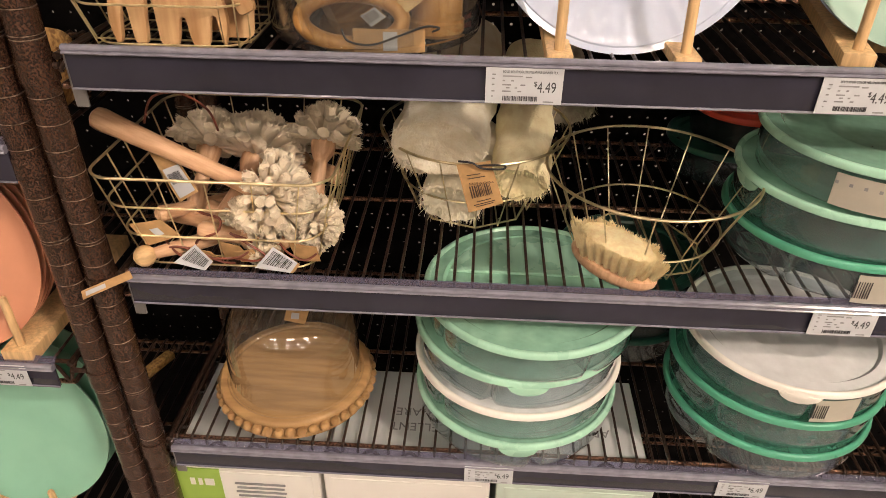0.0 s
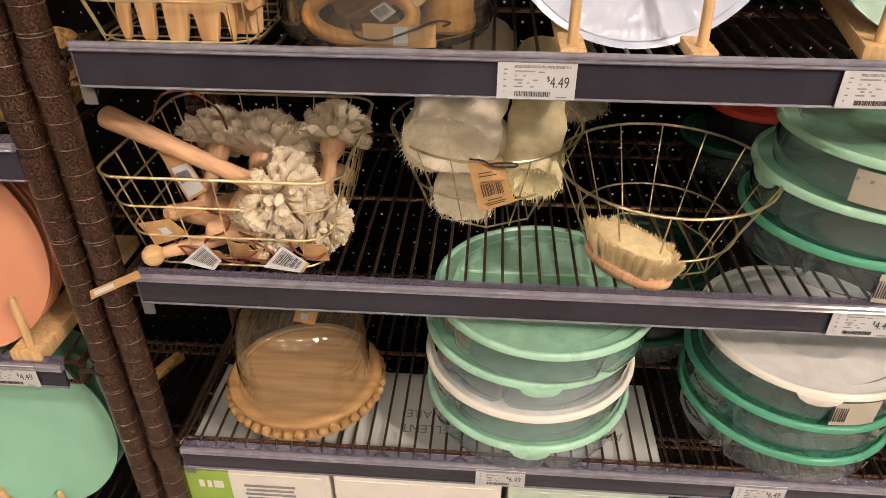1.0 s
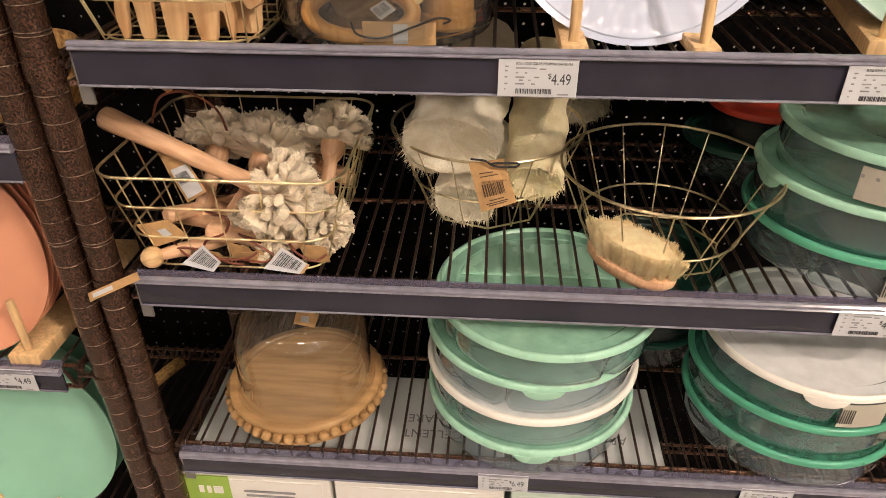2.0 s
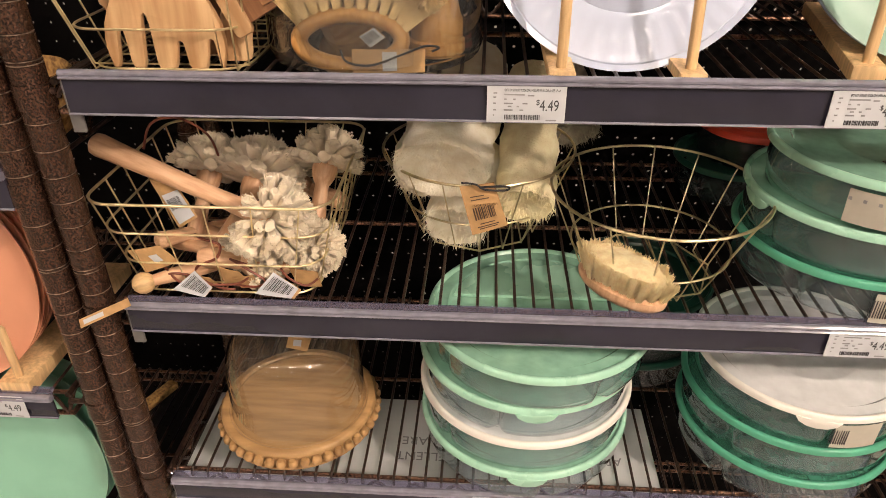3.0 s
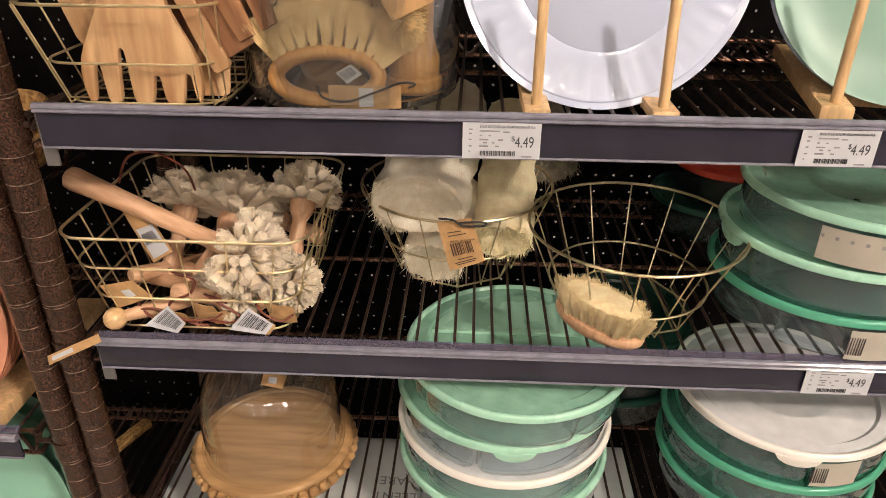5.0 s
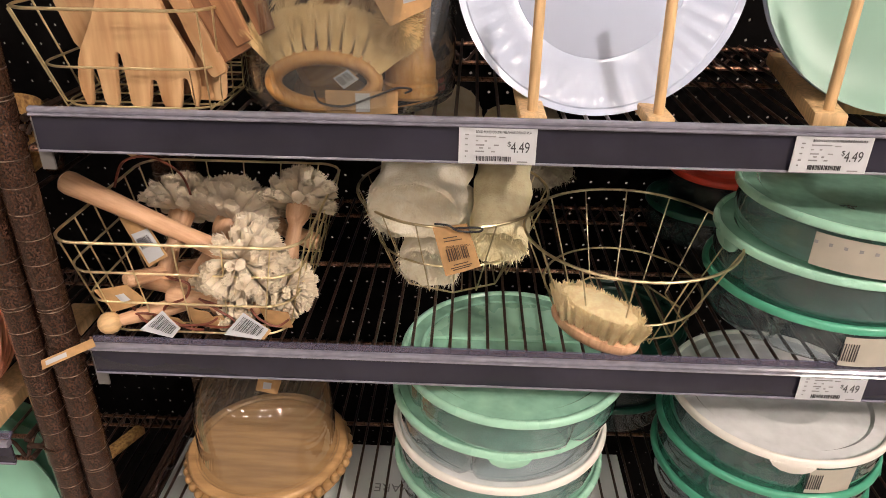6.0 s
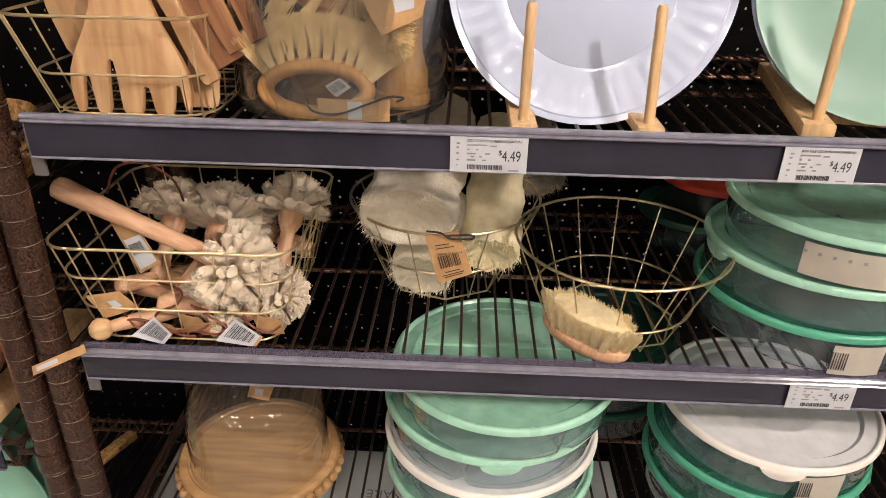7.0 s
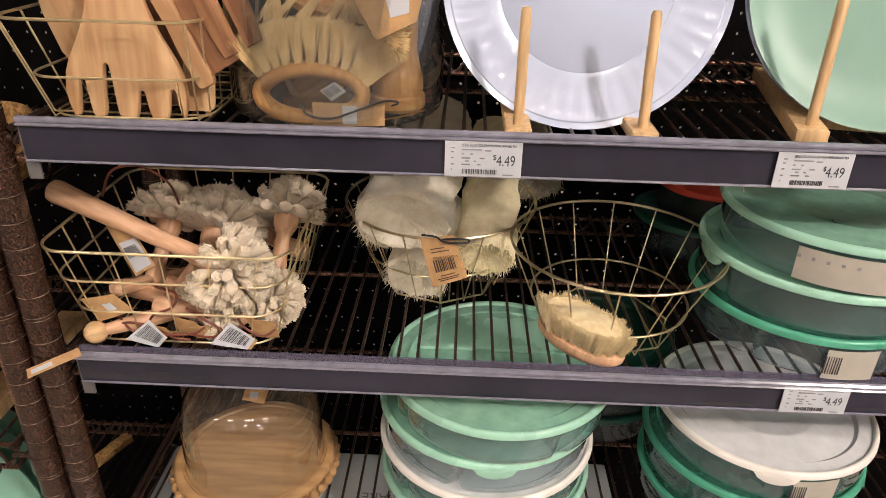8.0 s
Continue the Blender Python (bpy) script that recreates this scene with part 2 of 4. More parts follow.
def slab(outline, thick, bevel=0.0, curve=None):
    """An outline in x and z made into a board of that thickness along y."""
    bm = bmesh.new()
    vs = [bm.verts.new((x, -thick / 2, z)) for x, z in outline]
    f = bm.faces.new(vs)
    ext = bmesh.ops.extrude_face_region(bm, geom=[f])
    for v in ext["geom"]:
        if isinstance(v, bmesh.types.BMVert):
            v.co.y += thick
    bmesh.ops.recalc_face_normals(bm, faces=bm.faces)
    if bevel:
        caps = [e for e in bm.edges if abs(e.verts[0].co.y - e.verts[1].co.y) < 1e-6]
        bmesh.ops.bevel(bm, geom=caps, offset=bevel, segments=2, affect="EDGES", profile=0.5)
    if curve:
        bmesh.ops.triangulate(bm, faces=[f for f in bm.faces if len(f.verts) > 4])
        for v in bm.verts:
            v.co.y += curve(v.co.x, v.co.z)
    return bm


def rounded_loop(x0, x1, y0, y1, r, z, k=5):
    """A rounded rectangle in the plane z."""
    pts = []
    for cx, cy, a0 in ((x1 - r, y1 - r, 0), (x0 + r, y1 - r, 90), (x0 + r, y0 + r, 180), (x1 - r, y0 + r, 270)):
        for i in range(k + 1):
            a = radians(a0 + 90 * i / k)
            pts.append((cx + r * math.cos(a), cy + r * math.sin(a), z))
    return pts


def ring(r, z, n=48):
    return [(r * math.cos(2 * math.pi * i / n), r * math.sin(2 * math.pi * i / n), z) for i in range(n)]


def writing(body, size, at, material, parent, name="lettering", align="LEFT", squeeze=1.0):
    data = bpy.data.curves.new(name, "FONT")
    data.body, data.size, data.align_x, data.extrude = body, size, align, 0.0001
    data.materials.append(material)
    ob = new(name, data)
    ob.parent = parent
    ob.matrix_basis = at @ Matrix.Diagonal((squeeze, 1, 1, 1))
    return ob

# ---- the place ----
def wall(name, size, centre, material, label):
    return tagged(part(name, block(size, centre), material, None, smooth=False), label, "", "", "structure")


wall("floor", (12, 14, 0.1), (0.5, -2, -0.05), FLOOR, "polished grey store floor")
wall("ceiling", (12, 14, 0.1), (0.5, -2, 3.45), CEIL, "pale store ceiling")
wall("wall_south", (12, 0.1, 3.4), (0.5, -9.05, 1.7), WALL, "plain beige store wall")
wall("wall_north", (12, 0.1, 3.4), (0.5, 5.05, 1.7), WALL, "plain beige store wall")
wall("wall_west", (0.1, 14, 3.4), (-5.55, -2, 1.7), WALL, "plain beige store wall")
wall("wall_east", (0.1, 14, 3.4), (6.55, -2, 1.7), WALL, "plain beige store wall")

for lx in (-2.4, -0.9, 0.6, 2.1, 3.6):
    # row at y 3.2 is unseen, added to brighten the back panel's holes
    for ly in (-5.2, -3.4, -1.8, 3.2):
        lamp = thing("ceiling_light", "flush white rectangular ceiling light, switched on", "ceiling light", pose(lx, ly, 3.4), "ceiling lights")
        part("frame", block((0.66, 0.2, 0.03), (0, 0, -0.015), 0.004), WHITE_LID, lamp)
        part("diffuser", block((0.6, 0.14, 0.01), (0, 0, -0.036), 0.002), LAMP, lamp, "glowing diffuser")

# perforated back panel with real holes one inch apart
def perforated(x0, x1, z0, z1, y, pitch=0.0254, hole=0.0021):
    bm = bmesh.new()
    nx, nz = int((x1 - x0) / pitch), int((z1 - z0) / pitch)
    h = pitch / 2
    corner = {}

    def vert(x, z):
        key = (round(x, 5), round(z, 5))
        if key not in corner:
            corner[key] = bm.verts.new((x, y, z))
        return corner[key]

    for i in range(nx):
        for j in range(nz):
            cx, cz = x0 + (i + 0.5) * pitch, z0 + (j + 0.5) * pitch
            inner = [bm.verts.new((cx + hole * math.cos(k * math.pi / 4), y, cz + hole * math.sin(k * math.pi / 4))) for k in range(8)]
            deep = [bm.verts.new((v.co.x, y + 0.003, v.co.z)) for v in inner]
            outer = [vert(cx + h * a, cz + h * b) for a, b in ((1, 0), (1, 1), (0, 1), (-1, 1), (-1, 0), (-1, -1), (0, -1), (1, -1))]
            for k in range(8):
                m = (k + 1) % 8
                bm.faces.new((inner[k], outer[k], outer[m], inner[m]))
                bm.faces.new((inner[k], inner[m], deep[m], deep[k]))
    return bm


BACK = 0.40
tagged(part("back_panel", perforated(-0.72, 1.32, 0.05, 1.95, BACK), BLACK, None, smooth=False), "black perforated metal back panel", "", "", "structure")


# ---- posts and wire shelves ----
def post(x, y, label="bronze hammertone round shelving post with ring grooves"):
    """A round post with a groove every inch and a double one every eighth."""
    p = thing("shelf_post", label, "shelf post", pose(x, y, 0), "shelf posts")
    marks = []
    for k in range(1, 77):
        z = 0.0254 * k - 0.0052
        marks.append(z)
        if k % 8 == 1:
            marks.append(z + 0.0032)
    prof = [(0, 0.0), (0.0148, 0.0)]
    for z in marks:
        prof += [(0.0148, z - 0.0011), (0.0139, z - 0.0004), (0.0139, z + 0.0004), (0.0148, z + 0.0011)]
    prof += [(0.0148, 1.96), (0.0, 1.965)]
    part("tube", lathe(prof, 32), BRONZE, p)
    first = None
    for z in marks:
        m = pose(0, 0, z)
        if first is None:
            first = part("groove", lathe([(0.0141, -0.0005), (0.0145, -0.0004), (0.0145, 0.0004), (0.0141, 0.0005)], 24), GROOVE, p, "pale groove", at=m)
        else:
            again(first, m)
    return p


POST_X, POST_LEFT, POST_Y = -0.0377, -0.0732, 0.0140
POST = post(POST_X, POST_Y)
for x, y in ((POST_LEFT, POST_Y), (1.20, POST_Y), (POST_X, 0.37), (POST_LEFT, 0.37), (1.20, 0.37), (-0.74, POST_Y), (-0.74, 0.37)):
    copy_thing(POST, pose(x, y, 0))

GAP = 0.0187


def wire_shelf(x0, x1, z, depth=0.375, y0=0.014):
    s = thing("wire_shelf", "bronze wire shelf with closely spaced slender bars", "wire shelf", pose(x0, y0, z), "wire shelves")
    w = x1 - x0
    first = None
    n = int(w / GAP)
    for i in range(n):
        m = pose(GAP * (i + 0.5), 0, 0)
        if first is None:
            pts = [(0, 0.0, -0.010), (0, 0.001, -0.003), (0, 0.004, 0), (0, depth / 2, 0), (0, depth - 0.004, 0), (0, depth - 0.001, -0.003), (0, depth, -0.010)]
            first = part("wire", tube(pts, 0.0017, seg=6), BRONZE_WIRE, s, at=m)
        else:
            again(first, m)
    for y, zz, r in ((0.006, -0.0045, 0.0027), (0.178, -0.0045, 0.0027), (depth - 0.006, -0.0045, 0.0027), (0.0, -0.03, 0.003), (depth, -0.03, 0.003)):
        part("cross_rod", tube([(0, y, zz), (w / 2, y, zz), (w, y, zz)], r, seg=8), BRONZE_ROD, s)
    for x in (0.0, w):
        part("side_rod", tube([(x, 0, -0.004), (x, depth, -0.004)], 0.0036, seg=8), BRONZE_WIRE, s)
        part("side_rod", tube([(x, 0, -0.03), (x, depth, -0.03)], 0.003, seg=8), BRONZE_WIRE, s)
        zig = [(x, depth * i / 48, -0.017 + 0.012 * math.sin(i * math.pi / 4)) for i in range(49)]
        part("side_truss", tube(zig, 0.0033, seg=8), BRONZE, s)
    zig = [(w * i / 200, 0.0, -0.017 + 0.011 * math.sin(i * math.pi / 4)) for i in range(201)]
    part("front_truss", tube(zig, 0.0022, seg=6), BRONZE_WIRE, s)
    zig = [(w * i / 200, depth, -0.017 + 0.011 * math.sin(i * math.pi / 4)) for i in range(201)]
    part("back_truss", tube(zig, 0.0022, seg=6), BRONZE_WIRE, s)
    left, right = (POST_X, 1.20) if x0 > -0.1 else (-0.74, POST_LEFT)
    for x, e in ((left - x0, 0.0), (right - x0, w)):
        for y in (POST_Y - y0, 0.37 - y0):
            part("corner_collar", lathe([(0.0150, -0.026), (0.0168, -0.026), (0.0162, -0.004), (0.0150, -0.004), (0.0150, -0.026)], 20), BRONZE, s, at=pose(x, y, 0))
            part("corner_rod", tube([(x, y, -0.012), (e, y, -0.012)], 0.003, seg=8), BRONZE_WIRE, s)
    return s


def edge_strip(x0, x1, z0, z1, y=0.0, lip=0.001):
    """A label holder clipped to the front of a shelf: dark face, clear ridge and lip."""
    s = thing("shelf_edge_strip", "charcoal plastic shelf edge label strip with clear lip", "label strip", pose(x0, y, z0), "label strips")
    w, h = x1 - x0, z1 - z0
    part("face", block((w, 0.003, h - 0.007), (w / 2, 0.0015, (h - 0.007) / 2), 0.0006), STRIP, s)
    prof = [(-0.0012, h - 0.0082), (-0.0036, h - 0.0078), (-0.0046, h - 0.0066), (-0.0036, h - 0.0054), (-0.0024, h - 0.0050), (-0.0036, h - 0.0040), (-0.0038, h - 0.0022), (-0.0024, h - 0.0006), (0.0005, h), (0.004, h - 0.0015), (0.004, h - 0.0082)]
    bm = bmesh.new()
    a = [bm.verts.new((0, p, q)) for p, q in prof]
    b = [bm.verts.new((w, p, q)) for p, q in prof]
    for k in range(len(prof)):
        m = (k + 1) % len(prof)
        bm.faces.new((a[k], b[k], b[m], a[m]))
    bm.faces.new(a[::-1])
    bm.faces.new(b)
    part("ridge", bm, RIDGE, s, "pale clear plastic ridge", smooth=False)
    part("bottom_bead", tube([(0, -0.0005, 0.0), (w, -0.0005, 0.0)], 0.0012, seg=8), RIDGE, s)
    part("clear_lip", block((w, 0.0012, 0.009), (w / 2, 0.0065, h + lip), 0, turn=pose(0, 0, 0, -55)), LIP, s, "clear bluish lip", smooth=False)
    part("end_clip", block((0.012, 0.003, 0.046), (0.000, 0.008, h / 2 - 0.016), 0.001), CLIP, s, "pale plastic end clip")
    return s


def price_tag(x, z, price, y=-0.003, w=0.062, h=0.0305, turn=0.0, name="BOLD SOLID COLOR MELAMINE DINNER PLA"):
    s = thing("price_tag", "white paper shelf price tag with printed price", "price tag", pose(x, y, z, 0, turn, 0), "price tags")
    part("paper", block((w, 0.0008, h), (w / 2, 0, h / 2), 0), PAPER, s, smooth=False)
    k = w / 0.062
    if name:
        writing(name, 0.0030 * k, pose(0.0135 * k, -0.0006, h - 0.0045, 90), INK, s, squeeze=0.72)
    else:
        part("print_line", block((0.042 * k, 0.0004, 0.0016), (0.034 * k, -0.0006, h - 0.004)), GREY_INK, s)
    writing("$", 0.006 * k, pose(0.0385 * k, -0.0006, h * 0.50, 90), INK, s)
    writing(price, 0.0128 * k, pose(0.0415 * k, -0.0006, h * 0.33, 90), INK, s, squeeze=0.70)
    rng = random.Random(int(x * 1000))
    bx = 0.0145 * k
    bars = bmesh.new()
    while bx < 0.042 * k:
        bw = rng.choice((0.0003, 0.0005, 0.0008))
        block((bw, 0.0004, 0.004 * k), (bx, -0.0006, 0.0045), 0, bars)
        bx += bw + rng.choice((0.0004, 0.0006))
    part("barcode", bars, INK, s, "printed barcode", smooth=False)
    for bx, bz, bw in ((0.0135, h - 0.0072, 0.016), (0.032, h - 0.0078, 0.005), (0.0135, 0.0195, 0.002), (0.0205, 0.0195, 0.002), (0.0135, 0.016, 0.007), (0.028, 0.016, 0.004), (0.0165, 0.0135, 0.003), (0.0235, 0.0135, 0.002), (0.0135, 0.0105, 0.007), (0.026, 0.0105, 0.003), (0.005, h - 0.006, 0.003), (0.005, h - 0.0095, 0.0022), (0.005, 0.016, 0.0022), (0.005, 0.0105, 0.0025), (0.005, 0.006, 0.0012), (0.047, 0.0022, 0.0085)):
        part("print_line", block((bw * k, 0.0004, 0.0011), ((bx + bw / 2) * k, -0.0006, bz * h / 0.0305)), GREY_INK, s, smooth=False)
    return s


TOP, MID, LOW = 1.227, 0.999, 0.750
wire_shelf(-0.0175, 1.17, TOP)
wire_shelf(-0.0175, 1.17, MID)
wire_shelf(-0.0175, 1.17, LOW)
wire_shelf(-0.0175, 1.17, 0.40)
edge_strip(-0.0016, 1.19, 1.200, 1.2385, lip=-0.006)
edge_strip(-0.0026, 1.19, 0.9696, 1.0050, lip=-0.0015)
edge_strip(-0.0080, 1.17, 0.7170, 0.7510, lip=-0.0015)
price_tag(0.3510, 1.2005, "4.49", w=0.063)
price_tag(0.6186, 1.2005, "4.49", w=0.0605)
price_tag(0.6790, 0.9706, "4.49", name="")
price_tag(0.3470, 0.7190, "6.49", w=0.058, h=0.028, name="")
price_tag(0.6450, 0.7190, "6.49", w=0.058, h=0.028, name="")
# the bay beside it
wire_shelf(-0.70, -0.110, 0.866)
wire_shelf(-0.70, -0.115, 0.577)
wire_shelf(-0.70, -0.110, 1.134)
edge_strip(-0.70, -0.119, 0.841, 0.874)
edge_strip(-0.70, -0.082, 1.106, 1.144)
edge_strip(-0.70, -0.121, 0.545, 0.577)
price_tag(-0.212, 0.8425, "4.49", name="")


# ---- food containers ----
def container(x, y, z, lid, r=0.120, h=0.042, tab=270.0, divided=True, label_at=None, tilt=0.0, name="mint", shell=CLEAR, marks=False):
    c = thing("food_container", "round clear plastic food container with " + name + " lid, stacked", "food container", pose(x, y, z, tilt, 0, tab - 270), "stacked food containers")
    rb, rt = r * 0.950, r * 0.974
    cuts = (40, 160, 280) if divided else (10, 100, 190, 250)

    def notch(a, q, zz):
        k = 1.0
        for d in cuts:
            u = (math.degrees(a) - d + 180) % 360 - 180
            k -= 0.10 * math.exp(-(u / 2.6) ** 2) * max(0, 1 - zz / (h * 0.92))
        return k

    prof = [(0, 0.0015), (rb * 0.90, 0.0), (rb * 0.955, 0.0010), (rb * 0.985, 0.0035), (rb, 0.0080), (rb + 0.0015, 0.014), (rt - 0.002, h * 0.6), (rt, h - 0.006), (rt + 0.001, h - 0.004)]
    part("bowl", lathe(prof, 144, wobble=notch), shell, c, "clear plastic bowl")
    for d in cuts:
        part("divider", block((rb * 0.88, 0.0012, h * 0.66), (rb * 0.45, 0, h * 0.35), 0.0004), shell, c, smooth=False, at=pose(0, 0, 0, 0, 0, d))
    panel = {MINT_LID: MINT_PANEL, GREEN_LID: GREEN_PANEL, WHITE_LID: WHITE_PANEL}.get(lid, lid)
    rim = [(r * 0.945, h + 0.0002), (r * 0.950, h + 0.0010), (r * 0.956, h + 0.0028), (r * 0.964, h + 0.0036), (r * 0.978, h + 0.0037), (r * 0.991, h + 0.0030), (r * 0.999, h + 0.0016), (r * 1.004, h - 0.0010), (r * 1.005, h - 0.0034), (r * 0.998, h - 0.0042), (r * 0.982, h - 0.0040), (r * 0.976, h - 0.003), (r * 0.945, h - 0.0006), (r * 0.945, h + 0.0002)]
    lid_ob = part("lid", lathe(rim, 120), lid, c, name + " plastic snap lid")
    top = [(0, h - 0.003), (r * 0.45, h - 0.003), (r * 0.46, h - 0.0027), (r * 0.48, h - 0.003), (r * 0.80, h - 0.003), (r * 0.815, h - 0.0015), (r * 0.83, h + 0.0003), (r * 0.947, h + 0.0002)]
    part("lid_panel", lathe(top, 120), panel, lid_ob, "translucent lid panel")
    tabs = [(-0.022, 0), (0.022, 0), (0.018, -0.006), (0.010, -0.0105), (0, -0.012), (-0.010, -0.0105), (-0.018, -0.006)]
    t = slab(tabs, 0.0022, 0.0005)
    part("pull_tab", t, lid, lid_ob, at=pose(0, -r * 0.995, h - 0.003, -90 + 78, 0, 0) @ pose(0, 0, 0, 12))
    if label_at is not None:
        bm = bmesh.new()
        a0, a1 = radians(label_at - 18), radians(label_at + (26 if marks else 6))
        lo, hi = [], []
        for i in range(9):
            a = a0 + (a1 - a0) * i / 8
            for row, zz in ((lo, 0.005), (hi, h - 0.008)):
                q = (rb + 0.0015 + (rt - rb - 0.0015) * zz / h) + 0.0016
                row.append(bm.verts.new((q * math.cos(a), q * math.sin(a), zz)))
        for i in range(8):
            bm.faces.new((lo[i], lo[i + 1], hi[i + 1], hi[i]))
        lab = part("sticker", bm, LABEL, c, "cream paper product sticker")
        rng = random.Random(3)
        for i in range(5 if marks else 0):
            a = radians(label_at - 17 + i * 6)
            q = (rb + rt) / 2 + 0.0024
            part("printed_mark", block((0.0006, 0.003, 0.003)), GREY_INK, lab, smooth=False, at=pose(q * math.cos(a), q * math.sin(a), h * 0.62, 0, 0, math.degrees(a)))
        for i in range(0 if marks else 8):
            a = radians(label_at - 19 + i * 1.1)
            q = (rb + rt) / 2 + 0.0024
            part("barcode_bar", block((0.0012, rng.choice((0.0004, 0.0006, 0.0009)), h * 0.42), (0, 0, 0)), INK, lab, smooth=False, at=pose(q * math.cos(a), q * math.sin(a), h * 0.45, 0, 0, math.degrees(a)))
    return c


S1 = 0.0486
HIGH = 0.0455
container(0.4064, 0.1089, LOW + 0.002, MINT_LID, r=0.1253, h=HIGH)
container(0.4059, 0.1077, LOW + 0.002 + S1, WHITE_LID, r=0.1253, h=HIGH, tab=90, name="white")
container(0.4063, 0.1080, LOW + 0.002 + 2 * S1, MINT_LID, r=0.1253, h=HIGH, tab=272, divided=False)
top_tub = container(0.4165, 0.0990, LOW + 0.002 + 3 * S1, MINT_LID, r=0.1253, h=HIGH, tab=20, divided=False)
seg = [(0.100 * math.cos(radians(a)), 0.100 * math.sin(radians(a))) for a in range(12, 169, 6)]
part("raised_panel", slab(seg, 0.004, 0.001), MINT_LID, top_tub, at=pose(0, 0, HIGH - 0.001, 0, 0, -110) @ pose(0, 0, 0, 90) @ pose(0, 0, 0, 180))
container(0.7194, 0.1122, LOW + 0.002, GREEN_LID, r=0.1225, h=HIGH, tab=90, name="green")
container(0.7202, 0.1144, LOW + 0.002 + S1, GREEN_LID, r=0.1236, h=HIGH, tab=330, name="green")
container(0.7220, 0.1090, LOW + 0.002 + 2 * S1, WHITE_LID, r=0.1195, h=HIGH, name="white", label_at=297, tab=257)
container(0.7350, 0.1180, MID + 0.002, GREEN_LID, r=0.1175, h=HIGH, name="green", label_at=212, tab=335)
container(0.7370, 0.1150, MID + 0.002 + S1, MINT_LID, r=0.1175, h=HIGH, tab=190)
container(0.7485, 0.1090, MID + 0.002 + 2 * S1, MINT_LID, r=0.1175, h=HIGH, tab=60, divided=False, label_at=95, marks=True)
# containers at the back wear the materials darkened for shade
container(0.672, 0.312, MID + 0.002, SHADED_LID, name="shade-darkened green", shell=SHADED_CLEAR, r=0.076, tab=90)
container(0.690, 0.318, MID + 0.002 + 0.0425, RED_LID, name="red", shell=SHADED_CLEAR, r=0.068, tab=90)
for k in range(3):
    container(0.565, 0.278, LOW + 0.002 + k * 0.0425, SHADED_LID, name="shade-darkened green", shell=SHADED_CLEAR, r=0.100, tab=90)


# ---- cake stand ----
def cake_stand(x, y, z):
    s = thing("cake_stand", "round mango wood cake board with beaded rim and glass dome", "cake stand", pose(x, y, z))
    part("foot", lathe([(0, 0), (0.074, 0), (0.078, 0.002), (0.076, 0.008), (0, 0.008)], 64), MANGO, s)
    part("board", lathe([(0, 0.006), (0.093, 0.006), (0.0985, 0.0070), (0.0985, 0.0095), (0.0935, 0.0115), (0.0935, 0.0225), (0.0958, 0.0232), (0.0975, 0.0252), (0.0975, 0.0285), (0.0960, 0.0308), (0.0945, 0.0315), (0.0880, 0.0315), (0.0868, 0.0305), (0.0860, 0.0290), (0, 0.0290)], 96), MANGO, s)
    bead = None
    for i in range(44):
        a = 2 * math.pi * i / 44
        m = pose(0.0978 * math.cos(a), 0.0978 * math.sin(a), 0.0165)
        if bead is None:
            bead = part("bead", lathe([(0, -0.0066), (0.0040, -0.0056), (0.0060, -0.0022), (0.0063, 0.0), (0.0060, 0.0022), (0.0040, 0.0056), (0, 0.0066)], 12), MANGO, s, "turned wooden bead", at=m)
        else:
            again(bead, m)
    z0 = 0.0292
    out = [(0.0828, z0), (0.0848, z0 + 0.002), (0.0835, z0 + 0.006), (0.0832, z0 + 0.040), (0.0826, z0 + 0.060), (0.0808, z0 + 0.076), (0.0765, z0 + 0.091), (0.0695, z0 + 0.103), (0.059, z0 + 0.112), (0.040, z0 + 0.1185), (0.016, z0 + 0.1205), (0.0, z0 + 0.121)]
    dome = part("glass_dome", lathe(out, 96), GLASS, s, "clear glass cloche dome")
    dome.visible_shadow = False
    part("knob", lathe([(0, z0 + 0.12), (0.006, z0 + 0.121), (0.005, z0 + 0.125), (0.011, z0 + 0.129), (0.012, z0 + 0.134), (0.008, z0 + 0.139), (0, z0 + 0.140)], 24), GLASS, dome)
    tag = part("kraft_tag", slab([(-0.02, 0), (0.012, -0.004), (0.016, 0.018), (-0.018, 0.024)], 0.0008), KRAFT, s, "kraft swing tag", at=pose(0.024, -0.046, z0 + 0.119, -60, 10, 8) @ Matrix.Scale(0.75, 4))
    part("sticker", block((0.012, 0.0006, 0.01), (-0.004, -0.0008, 0.008)), PAPER, tag, smooth=False)
    return s


cake_stand(0.1220, 0.1105, LOW + 0.002)


